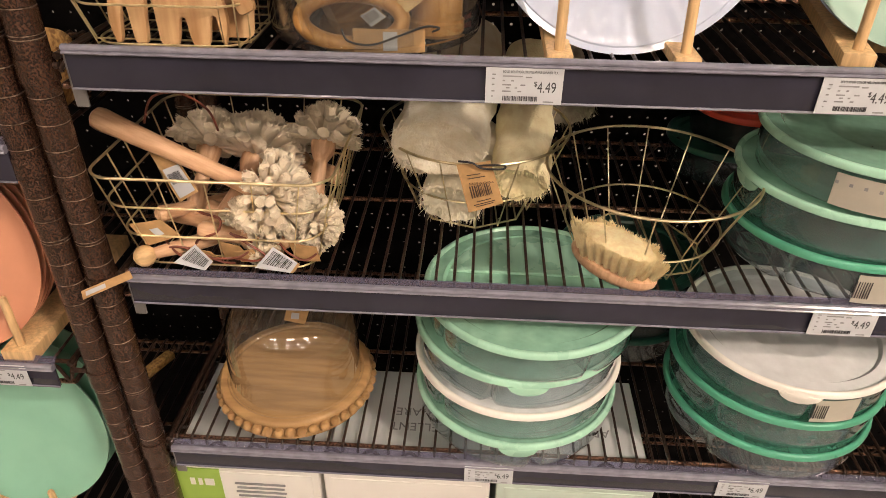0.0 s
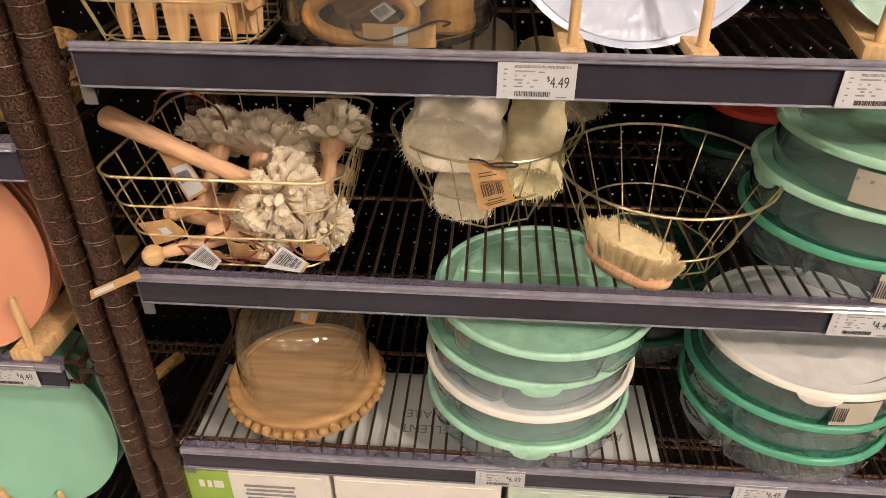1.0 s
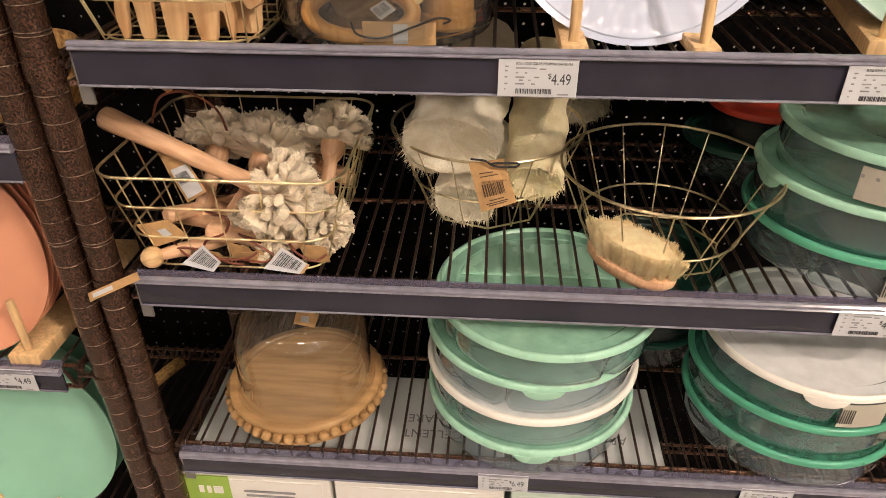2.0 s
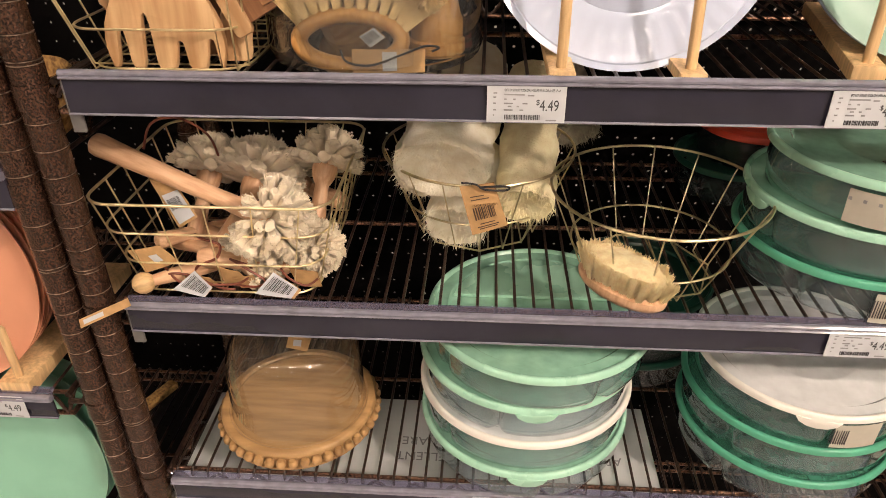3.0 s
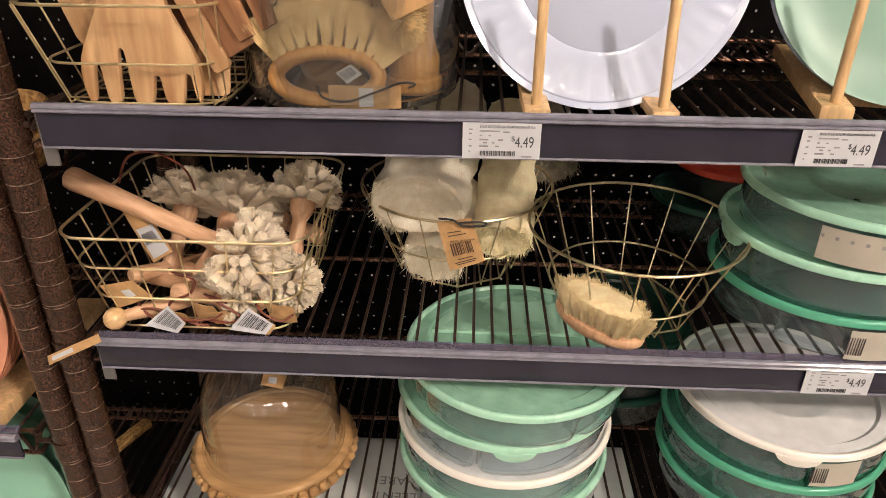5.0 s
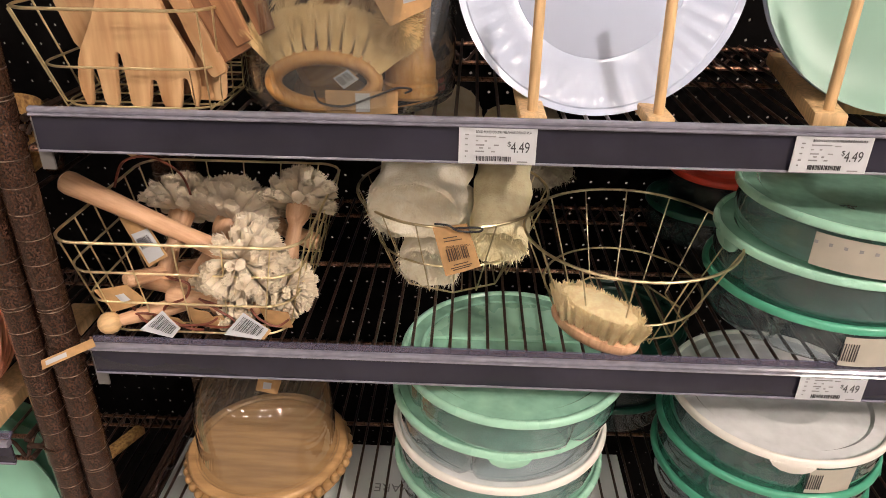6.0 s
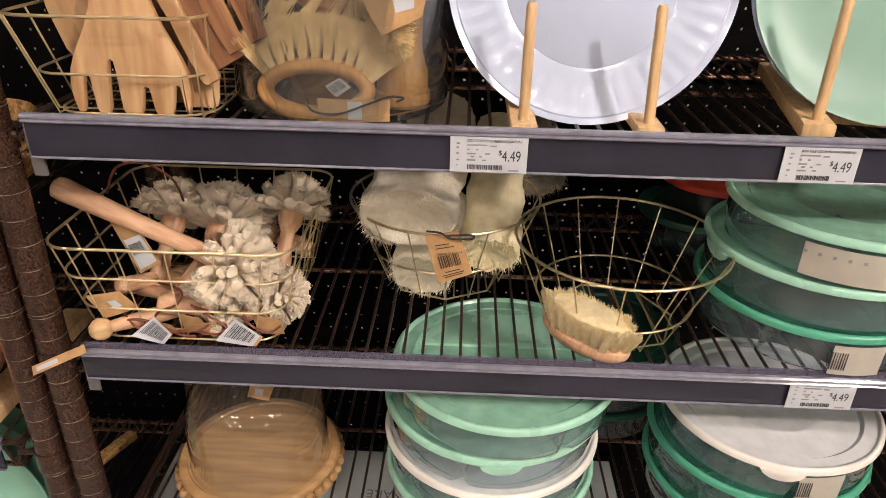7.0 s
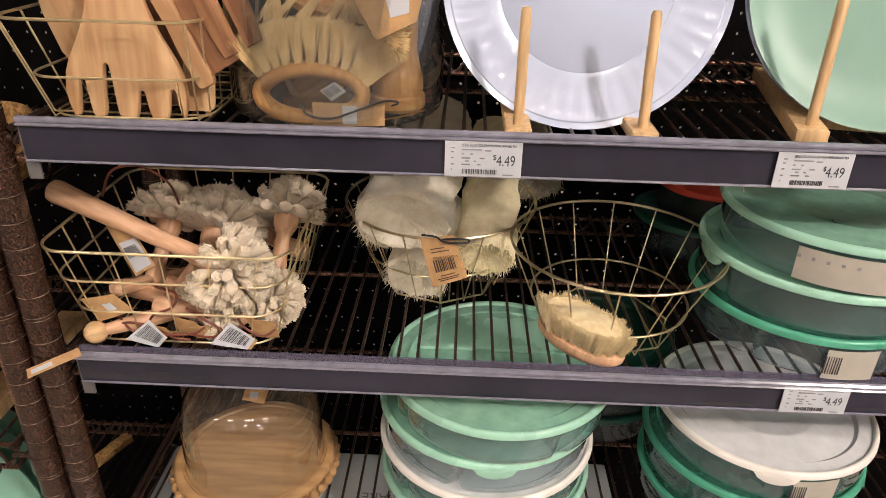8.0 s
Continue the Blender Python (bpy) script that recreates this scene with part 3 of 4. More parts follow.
# ---- wire baskets ----
def rect_basket(x0, x1, y0, y1, z, h, label, levels=((0.0, 0.0011), (0.34, 0.0012), (0.68, 0.0012), (1.0, 0.0015)), end=0.025, front=(0.12, 0.31, 0.5, 0.69, 0.88)):
    """A tapered gold wire basket: four rings and upright wires."""
    b = thing("wire_basket", label, "wire basket", pose(0, 0, z), "wire baskets")
    t = 0.025

    def level(u):
        i = t * (1 - u)
        return (x0 + i, x1 - end * (1 - u), y0 + i * 0.5, y1 - i * 0.5, 0.028, 0.003 + h * u)

    for u, r in levels:
        part("rim" if u == 1 else "ring_wire", tube(rounded_loop(*level(u), 6), r, True, 8), GOLD, b)
    ny = 6
    for f in front:
        pts = []
        for u, yk in ((1, 2), (0, 2), (0, 3), (1, 3)):
            lv = level(u)
            pts.append((lv[0] + (lv[1] - lv[0]) * f, lv[yk], lv[5]))
        part("upright_wire", tube(pts, 0.0008, seg=6), GOLD, b)
    for i in range(ny):
        f = (i + 0.5) / ny
        pts = []
        for u, xk in ((1, 0), (0, 0), (0, 1), (1, 1)):
            lv = level(u)
            pts.append((lv[xk], lv[2] + (lv[3] - lv[2]) * f, lv[5]))
        part("upright_wire", tube(pts, 0.0010, seg=6), GOLD, b)
    return b


def round_basket(x, y, z, r, rb, h, shift, n, label, mid=0.42):
    b = thing("wire_basket", label, "wire basket", pose(x, y, z), "wire baskets")
    sx, sy = shift

    def pt(a, u):
        q = rb + (r - rb) * u
        return (q * math.cos(a) + sx * u, q * math.sin(a) + sy * u, 0.003 + h * u)

    for u, w in ((1.0, 0.0016), (mid, 0.0012)):
        part("rim" if u == 1 else "ring_wire", tube([pt(2 * math.pi * i / 56, u) for i in range(56)], w, True, 8), BRASS, b)
    for i in range(n):
        a = 2 * math.pi * (i + 0.16) / n
        part("upright_wire", tube([pt(a, 1), pt(a, 0.5), pt(a, 0)], 0.0008, seg=6), BRASS, b)
    part("base_wire", tube([pt(2 * math.pi * (i + 0.16) / n, 0) for i in range(0, n, 2)], 0.0011, True, 6), BRASS, b)
    for k in (-0.6, -0.2, 0.2, 0.6):
        e = rb * math.sqrt(1 - k * k)
        part("floor_wire", tube([(k * rb, -e, 0.0045), (k * rb, e, 0.0045)], 0.0009, seg=6), BRASS, b)
    half = n // 2
    for i in range(half):
        a = 2 * math.pi * (i + 0.16) / n
        # floor wires join uprights straight across, as parallel chords
        b2 = -a + 2 * math.pi * 0.32 / n
        p, q = pt(a, 0), pt(b2, 0)
        if (Vector(p) - Vector(q)).length > 0.01:
            part("floor_wire", tube([p, q], 0.0010, seg=6), BRASS, b)
    return b


rect_basket(-0.029, 0.210, 0.012, 0.235, MID + 0.002, 0.103, "gold wire basket full of wooden dish brushes, on wire shelf")
round_basket(0.343, 0.186, MID + 0.002, 0.108, 0.068, 0.094, (0, 0.008), 16, "antique brass round wire basket filled with loofahs")
round_basket(0.524, 0.098, MID + 0.002, 0.1085, 0.068, 0.089, (0.004, 0.008), 14, "antique brass round wire basket holding one bath brush", 0.33)
rect_basket(-0.016, 0.151, 0.012, 0.215, TOP + 0.002, 0.081, "gold wire basket full of wooden kitchen utensils", ((0.0, 0.0010), (0.42, 0.0011), (1.0, 0.0014)), 0.005, (0.06, 0.96))


# ---- plates on stands ----
def plate_stand(x, y, z, turn, gap, pegs, label, tall=0.098, wide=0.022, high=0.010, slant=0.0):
    s = thing("plate_stand", label, "plate stand", pose(x, y, z, 0, 0, turn), "plate stands")
    for k in (-0.5, 0.5):
        part("rail", block((wide, 0.25, high), (k * gap, 0.112, high / 2), 0.002), PINE, s)
        for j in range(pegs):
            part("peg", tube([(k * gap, j * 0.045, 0.007), (k * gap - slant * (k + 0.5) / 2, j * 0.045, tall / 2), (k * gap - slant * (k + 0.5), j * 0.045, tall - 0.003), (k * gap - slant * (k + 0.5), j * 0.045, tall)], (0.0045, 0.0045, 0.0043, 0.003), seg=12), PINE, s)
    for yy in (0.05, 0.2):
        part("cross_bar", block((gap, 0.018, 0.010), (0, yy, 0.006), 0.0015), PINE, s)
    return s


def plate(x, y, z, material, r=0.12, lean=12.0, turn=0.0, flutes=0, label="", group="", well=True):
    p = thing("plate", label, "plate", pose(x, y, z, 90 - lean, 0, turn), group)
    n = 180
    bm = bmesh.new()
    prof = [(0, 0.004, 0), (0.600, 0.004, 0), (0.608, 0.0033, 0), (0.618, 0.0042, 0), (0.70, 0.0047, 0.2), (0.78, 0.0055, 0.8), (0.86, 0.0067, 1), (0.92, 0.0080, 1), (0.945, 0.0088, 0.5), (0.957, 0.0080, 0.1), (1.0, 0.0102, 0.0), (1.0, 0.0085, 0), (0.93, 0.0060, 0), (0.70, 0.0015, 0), (0.60, 0.0, 0), (0, 0.0, 0)]
    if not well:
        prof = [(0, 0.003, 0), (0.4, 0.0032, 0), (0.66, 0.0045, 0), (0.80, 0.0075, 0), (0.92, 0.013, 0), (0.985, 0.0185, 0), (1.0, 0.0190, 0.0), (1.0, 0.0170, 0), (0.92, 0.0105, 0), (0.70, 0.002, 0), (0.60, 0.0, 0), (0, 0.0, 0)]
    rows = []
    for q, h, f in prof:
        if q == 0:
            rows.append([bm.verts.new((0, 0, h))])
        else:
            rows.append([bm.verts.new((q * r * math.cos(2 * math.pi * i / n), q * r * math.sin(2 * math.pi * i / n), h + (0.00055 * f * math.sin(2 * math.pi * i / n * flutes) if flutes else 0))) for i in range(n)])
    for a, b in zip(rows, rows[1:]):
        for i in range(n):
            j = (i + 1) % n
            if len(a) == 1:
                bm.faces.new((a[0], b[i], b[j]))
            elif len(b) == 1:
                bm.faces.new((a[i], b[0], a[j]))
            else:
                bm.faces.new((a[i], b[i], b[j], a[j]))
    bmesh.ops.recalc_face_normals(bm, faces=bm.faces)
    part("dish", bm, material, p)
    return p


plate_stand(0.4625, 0.022, TOP + 0.002, 0, 0.1035, 1, "light pine plate stand holding white plates", 0.103, slant=0.003)
for k in range(3):
    plate(0.4650 + 0.002 * k, 0.084 + 0.009 * k, 1.3445, WHITE_PLATE, r=0.1215, flutes=44, turn=0, label="white melamine dinner plate with fluted rim, on pine stand", group="white plates")
plate_stand(0.713, 0.020, TOP + 0.002, -12, 0.118, 1, "light pine plate stand holding mint plates", 0.118, 0.026, 0.014)
for k in range(2):
    plate(0.722 - 0.0012 * k, 0.080 + 0.0070 * k, 1.351, MINT_PLATE if k == 0 else WHITE_PLATE, r=0.1195, turn=-12, well=False, label="mint green melamine dinner plate on pine stand" if k == 0 else "white melamine plate stacked behind mint plate", group="mint plates")
plate_stand(-0.240, 0.018, 0.868, 0, 0.158, 1, "light pine plate stand holding coral plates", 0.085, 0.036, 0.018)
for k in range(4):
    plate(-0.245, 0.062 + 0.010 * k, 0.985, CORAL, r=0.122, lean=10, well=False, label="coral melamine plate standing in pine stand", group="coral plates")
plate_stand(-0.248, 0.018, 0.579, 0, 0.082, 1, "light pine plate stand holding aqua plates", 0.046)
for k in range(3):
    plate(-0.243, 0.066 + 0.030 * k, 0.704, TEAL_PLATE, r=0.122, lean=10, well=False, label="aqua green melamine plate standing in pine stand", group="aqua plates")


# ---- cartons on the lowest shelf ----
def carton(x0, x1, y0, y1, z0, z1, material, label, name="carton"):
    c = thing(name, label, "carton", pose((x0 + x1) / 2, (y0 + y1) / 2, z0), "boxed tableware")
    w, d, h = x1 - x0, y1 - y0, z1 - z0
    part("body", block((w, d, h), (0, 0, h / 2), 0.0015), material, c, smooth=False)
    part("lid_flap", block((w - 0.004, d - 0.004, 0.0012), (0, 0, h + 0.0006)), BOX_GREY, c, smooth=False)
    part("front_flap", block((w - 0.02, 0.0012, h * 0.35), (0, -d / 2 - 0.0006, h * 0.8)), material, c, smooth=False)
    return c


B1 = carton(-0.030, 0.162, 0.02, 0.212, 0.402, 0.690, BOX_WHITE, "white and lime green dinnerware carton with plate picture")
part("lime_panel", block((0.062, 0.0015, 0.20), (-0.064, -0.0975, 0.186)), BOX_GREEN, B1, "lime green printed panel", smooth=False)
for k in range(5):
    part("plate_picture", block((0.066 - 0.004 * (k % 2), 0.0012, 0.003), (0.018, -0.0985, 0.262 - 0.008 * k)), GREY_INK, B1, smooth=False)
B2 = carton(0.168, 0.380, 0.02, 0.212, 0.402, 0.690, BOX_WHITE, "white dinnerware carton with tucked front flaps")
B3 = carton(0.388, 0.584, 0.02, 0.212, 0.402, 0.690, BOX_MINT, "pale mint dinnerware carton with printed lid")

for c, body, dx, dy in ((B2, "CELLENT", 0.050, -0.005), (B2, "SEWARE", 0.050, 0.022), (B3, "ARE", 0.055, 0.0)):
    writing(body, 0.02, pose(dx, dy, 0.2895, 0, 0, 180), GREY_INK, c, "printed_word")

for dx, w in ((-0.082, 0.006), (-0.072, 0.005), (-0.060, 0.012)):
    part("pale_mark", block((w, 0.0012, 0.012), (dx + 0.012, -0.0990, 0.262)), BOX_WHITE, B1, smooth=False)


# ---- brushes, loofahs and utensils ----
def aim(a, b):
    """A pose at b whose z axis points from a to b."""
    a, b = Vector(a), Vector(b)
    return Matrix.Translation(b) @ (b - a).to_track_quat("Z", "Y").to_matrix().to_4x4()


def fringe(R, seed, r0=0.006, spread=115, upright=False):
    """Thick cotton yarn bundles in rows round +z, each swelling to a blunt frayed end."""
    rng = random.Random(seed)
    bm = bmesh.new()
    rows = [(18, 7), (40, 13), (62, 17), (84, 19)]
    if upright:
        rows = [(12, 5), (36, 10), (60, 13), (84, 14)]
    elif spread > 108:
        rows.append((spread - 12, 19))
    for lat, count in rows:
        turn = rng.uniform(0, 6.28)
        for i in range(count):
            th = radians(lat + rng.uniform(-6, 6))
            ph = turn + 2 * math.pi * (i + rng.uniform(-0.16, 0.16)) / count
            d = Vector((math.sin(th) * math.cos(ph), math.sin(th) * math.sin(ph), math.cos(th)))
            side = Vector((-math.sin(ph), math.cos(ph), rng.uniform(-0.22, 0.22))).normalized()
            up = d.cross(side).normalized()
            L = R * rng.uniform(0.88, 1.0)
            w = min(math.pi * R * math.sin(th) / count, 0.25 * R) * rng.uniform(0.72, 0.92)
            t = R * rng.uniform(0.10, 0.14)
            bend = (up * rng.uniform(-0.10, 0.10) + side * rng.uniform(-0.10, 0.10)) * L
            n = 12
            ridges = [rng.uniform(0.86, 1.1) for k in range(n)]
            prev = None
            for f, grow in ((r0 / R, 0.28), (0.4, 0.5), (0.62, 0.74), (0.80, 0.93), (0.92, 1.0), (0.985, 0.90), (1.0, 0.62)):
                loop = []
                for k in range(n):
                    a = 2 * math.pi * k / n
                    q = ridges[k] * grow * (1 + rng.uniform(-0.05, 0.05))
                    end = rng.uniform(-0.03, 0.02) * L if f > 0.95 else 0.0
                    loop.append(bm.verts.new(d * (L * f + end) + bend * f * f + side * w * q * math.cos(a) + up * t * q * math.sin(a)))
                if prev:
                    for j in range(n):
                        m = (j + 1) % n
                        bm.faces.new((prev[j], prev[m], loop[m], loop[j]))
                prev = loop
            bm.faces.new(prev)
            for k in range(34):
                a, q = rng.uniform(0, 6.283), math.sqrt(rng.random())
                off = side * w * q * math.cos(a) + up * t * q * math.sin(a)
                o = d * L * 0.86 + bend * 0.75 + off * 0.95
                e = d * L * rng.uniform(1.0, 1.055) + bend + off * rng.uniform(0.95, 1.2)
                v = [bm.verts.new(x + g * 0.00045) for x in (o, e) for g in (side, -side, up)]
                for g in ((0, 1, 4, 3), (1, 2, 5, 4), (2, 0, 3, 5), (3, 4, 5)):
                    bm.faces.new([v[m] for m in g])
    return bm


def dish_brush(end, hub, R, seed, thick=1.0, label="beech dish brush with cream cotton fringe head, in wire basket", spread=115, upright=False):
    m = aim(end, hub)
    L = (Vector(hub) - Vector(end)).length
    b = thing("dish_brush", label, "dish brush", m, "dish brushes")
    k = thick
    prof = [(0, -L), (0.006 * k, -L + 0.0008), (0.0095 * k, -L + 0.004), (0.0105 * k, -L + 0.010), (0.0098 * k, -L + 0.025), (0.0082 * k, -L * 0.55), (0.0075 * k, -L * 0.3), (0.0085 * k, -0.022), (0.0125 * k, -0.014), (0.0140 * k, -0.005), (0.0125 * k, 0.003), (0, 0.005)]
    prof.sort(key=lambda q: q[1])
    part("handle", lathe(prof, 24), BEECH, b)
    part("fringe", fringe(R, seed, spread=spread, upright=upright), COTTON, b, "cream cotton fringe")
    return b


dish_brush((0.034, 0.092, 1.016), (0.048, 0.142, 1.082), 0.046, 1, upright=True)
dish_brush((0.072, 0.070, 1.022), (0.103, 0.130, 1.078), 0.053, 2, upright=True)
dish_brush((0.168, 0.098, 1.030), (0.177, 0.146, 1.092), 0.044, 3, upright=True)
dish_brush((-0.040, 0.080, 1.141), (0.139, 0.048, 1.076), 0.047, 4, thick=1.15, label="beech dish brush lying across basket, cream fringe facing out", spread=120)
dish_brush((0.062, 0.040, 1.036), (0.124, 0.046, 1.024), 0.027, 5)
dish_brush((0.120, 0.115, 1.024), (0.174, 0.072, 1.030), 0.034, 6)
dish_brush((0.020, 0.130, 1.020), (0.098, 0.080, 1.026), 0.028, 7)
dish_brush((0.190, 0.175, 1.030), (0.130, 0.180, 1.052), 0.038, 8)

# small ball-ended brush handle that rests on the rim of the strip
k = thing("wooden_brush_handle", "pale beech brush handle with ball end, in wire basket", "brush handle", aim((0.085, 0.055, 1.022), (0.014, 0.014, 1.0185)), "dish brushes")
part("handle", lathe([(0, -0.08), (0.007, -0.079), (0.0085, -0.06), (0.0075, -0.03), (0.006, -0.011), (0.0055, -0.009)], 20), BEECH, k)
part("ball", lathe([(0.0, -0.0115), (0.0055, -0.0100), (0.0098, -0.0058), (0.0113, 0), (0.0098, 0.0058), (0.0055, 0.0100), (0, 0.0115)], 24), PINE, k, "round ball end")


def swing_tag(corners, label, sticker=None, lines=False, holes=True):
    """A card tag through four corners given in order, with an optional white sticker (u0, u1, v0, v1)."""
    c = [Vector(p) for p in corners]
    mid = sum(c, Vector()) / 4
    t = thing("swing_tag", label, "swing tag", Matrix.Translation(mid), "paper swing tags")
    nrm = (c[1] - c[0]).cross(c[3] - c[0]).normalized()
    if nrm.y > 0:
        nrm = -nrm

    def at(u, v, lift=0.0):
        return (c[0] * (1 - u) + c[1] * u) * (1 - v) + (c[3] * (1 - u) + c[2] * u) * v + nrm * lift - mid

    def sheet(u0, u1, v0, v1, lift, thick=0.0004, bow=0.0):
        bm = bmesh.new()
        rows = []
        for l in (lift, lift - thick):
            rows.append([[bm.verts.new(at(u0 + (u1 - u0) * i / 4, v0 + (v1 - v0) * j / 2, l + bow * math.sin(math.pi * i / 4))) for i in range(5)] for j in range(3)])
        for r in rows:
            for j in range(2):
                for i in range(4):
                    bm.faces.new((r[j][i], r[j][i + 1], r[j + 1][i + 1], r[j + 1][i]))
        f, g = rows
        rim = [(0, i) for i in range(5)] + [(1, 4)] + [(2, i) for i in range(4, -1, -1)] + [(1, 0)]
        for a, b in zip(rim, rim[1:] + rim[:1]):
            bm.faces.new((f[a[0]][a[1]], f[b[0]][b[1]], g[b[0]][b[1]], g[a[0]][a[1]]))
        bmesh.ops.recalc_face_normals(bm, faces=bm.faces)
        return bm

    card = part("card", sheet(0, 1, 0, 1, 0, 0.0006, 0.001), KRAFT, t, "kraft card")
    if sticker:
        u0, u1, v0, v1 = sticker
        part("sticker", sheet(u0, u1, v0, v1, 0.0014, 0.0003, 0.0004), PAPER, t, "white barcode sticker")
        if u1 - u0 > 0.4:
            rng = random.Random(int(mid.x * 9999))
            u = u0 + 0.1
            bars = bmesh.new()
            while u < u1 - 0.12:
                w = rng.choice((0.012, 0.02, 0.03))
                q = [bars.verts.new(at(a, b, 0.0024)) for a, b in ((u, v0 + 0.1), (u + w, v0 + 0.1), (u + w, v1 - 0.25), (u, v1 - 0.25))]
                bars.faces.new(q)
                u += w + rng.choice((0.015, 0.025))
            part("barcode", bars, INK, t, "printed barcode", smooth=False)
    if lines:
        bars = bmesh.new()
        rng = random.Random(5)
        for v, a, b in ((0.22, 0.22, 0.62), (0.29, 0.22, 0.74), (0.8, 0.3, 0.72), (0.86, 0.2, 0.8), (0.9, 0.25, 0.75)):
            bars.faces.new([bars.verts.new(at(p, q, 0.0016)) for p, q in ((a, v), (b, v), (b, v + 0.022), (a, v + 0.022))])
        u = 0.2
        while u < 0.8:
            w = rng.choice((0.014, 0.022, 0.04))
            bars.faces.new([bars.verts.new(at(p, q, 0.0016)) for p, q in ((u, 0.46), (u + w, 0.46), (u + w, 0.72), (u, 0.72))])
            u += w + rng.choice((0.018, 0.03))
        ax = (c[1] - c[0]).normalized()
        ay = (c[0] - c[3]).normalized()
        ay = (ay - ax * ay.dot(ax)).normalized()
        face = Matrix((ax, ay, ax.cross(ay))).transposed().to_4x4()
        face.translation = at(0.22, 0.43, 0.0022)
        writing("MADE IN CHINA", 0.0034, face, KRAFT_INK, t)
        part("print", bars, KRAFT_INK, t, "brown printed barcode and lines", smooth=False)
    return t


swing_tag(((0.002, 0.020, 1.052), (0.036, 0.020, 1.059), (0.052, 0.022, 1.040), (0.016, 0.022, 1.026)), "kraft swing tag with small white sticker, on brush", (0.45, 0.7, 0.35, 0.7))
swing_tag(((0.012, 0.072, 1.110), (0.036, 0.068, 1.118), (0.062, 0.060, 1.070), (0.040, 0.060, 1.056)), "kraft swing tag with white barcode sticker", (0.15, 0.95, 0.4, 0.95))
swing_tag(((0.0656, 0.022, 1.0300), (0.0830, 0.016, 1.0140), (0.0750, 0.012, 1.0052), (0.0430, 0.014, 1.0120)), "white barcode tag hanging in brush basket", (0.0, 1.0, 0.0, 1.0))
swing_tag(((0.1455, 0.022, 1.0310), (0.1725, 0.016, 1.0150), (0.1660, 0.012, 1.0066), (0.1262, 0.014, 1.0100)), "white barcode tag hanging in brush basket", (0.0, 0.92, 0.0, 1.0))
swing_tag(((0.088, 0.022, 1.036), (0.110, 0.022, 1.030), (0.118, 0.030, 1.008), (0.090, 0.030, 1.010)), "kraft swing tag tangled among brushes")
swing_tag(((0.160, 0.024, 1.036), (0.188, 0.026, 1.030), (0.190, 0.030, 1.010), (0.166, 0.030, 1.010)), "kraft swing tag tangled among brushes")
swing_tag(((-0.052, -0.006, 0.985), (0.004, -0.004, 1.012), (0.008, -0.008, 1.006), (-0.050, -0.010, 0.977)), "folded kraft tag strip sticking out over shelf edge", (0.1, 0.5, 0.25, 0.75))
swing_tag(((-0.010, 0.13, 1.160), (0.006, 0.13, 1.178), (0.026, 0.13, 1.166), (0.012, 0.13, 1.146)), "kraft swing tag in shade behind basket")
swing_tag(((0.326, 0.079, 1.1015), (0.360, 0.079, 1.107), (0.3755, 0.078, 1.060), (0.340, 0.078, 1.047)), "kraft swing tag with barcode tied to round basket", None, True)


def cord(points, r, material, label, name="cord_loop"):
    pts = [Vector(p) for p in points]
    fine = []
    for i in range(len(pts) - 1):
        p0, p1, p2, p3 = pts[max(i - 1, 0)], pts[i], pts[i + 1], pts[min(i + 2, len(pts) - 1)]
        for s in range(6):
            t = s / 6
            fine.append(0.5 * ((2 * p1) + (p2 - p0) * t + (2 * p0 - 5 * p1 + 4 * p2 - p3) * t * t + (3 * p1 - p0 - 3 * p2 + p3) * t ** 3))
    fine.append(pts[-1])
    base = fine[0].copy()
    return tagged(part(name, tube([p - base for p in fine], r, seg=6), material, None, at=Matrix.Translation(base)), label, "cord")


cord(((0.006, 0.09, 1.130), (0.010, 0.11, 1.150), (0.035, 0.12, 1.152), (0.062, 0.12, 1.135), (0.070, 0.12, 1.110)), 0.0014, LEATHER, "brown leather hanging loop of a brush")
cord(((0.030, 0.03, 1.030), (0.050, 0.018, 1.018), (0.080, 0.018, 1.016), (0.112, 0.018, 1.020), (0.122, 0.026, 1.032), (0.100, 0.034, 1.036)), 0.0013, LEATHER, "brown leather hanging loop of a brush")
cord(((0.062, 0.045, 1.058), (0.076, 0.030, 1.062), (0.092, 0.030, 1.056), (0.086, 0.030, 1.040), (0.066, 0.032, 1.030), (0.058, 0.034, 1.018)), 0.0014, LEATHER, "brown leather hanging loop of a brush")
cord(((0.028, 0.024, 1.020), (0.044, 0.022, 1.026), (0.064, 0.020, 1.024), (0.088, 0.020, 1.012), (0.104, 0.020, 1.010)), 0.0013, LEATHER, "brown leather hanging loop of a brush")
cord(((0.328, 0.078, 1.106), (0.342, 0.074, 1.1065), (0.352, 0.074, 1.101), (0.372, 0.076, 1.100), (0.374, 0.078, 1.103), (0.355, 0.075, 1.104), (0.346, 0.074, 1.103)), 0.0011, CORD, "black elastic cord of a swing tag")


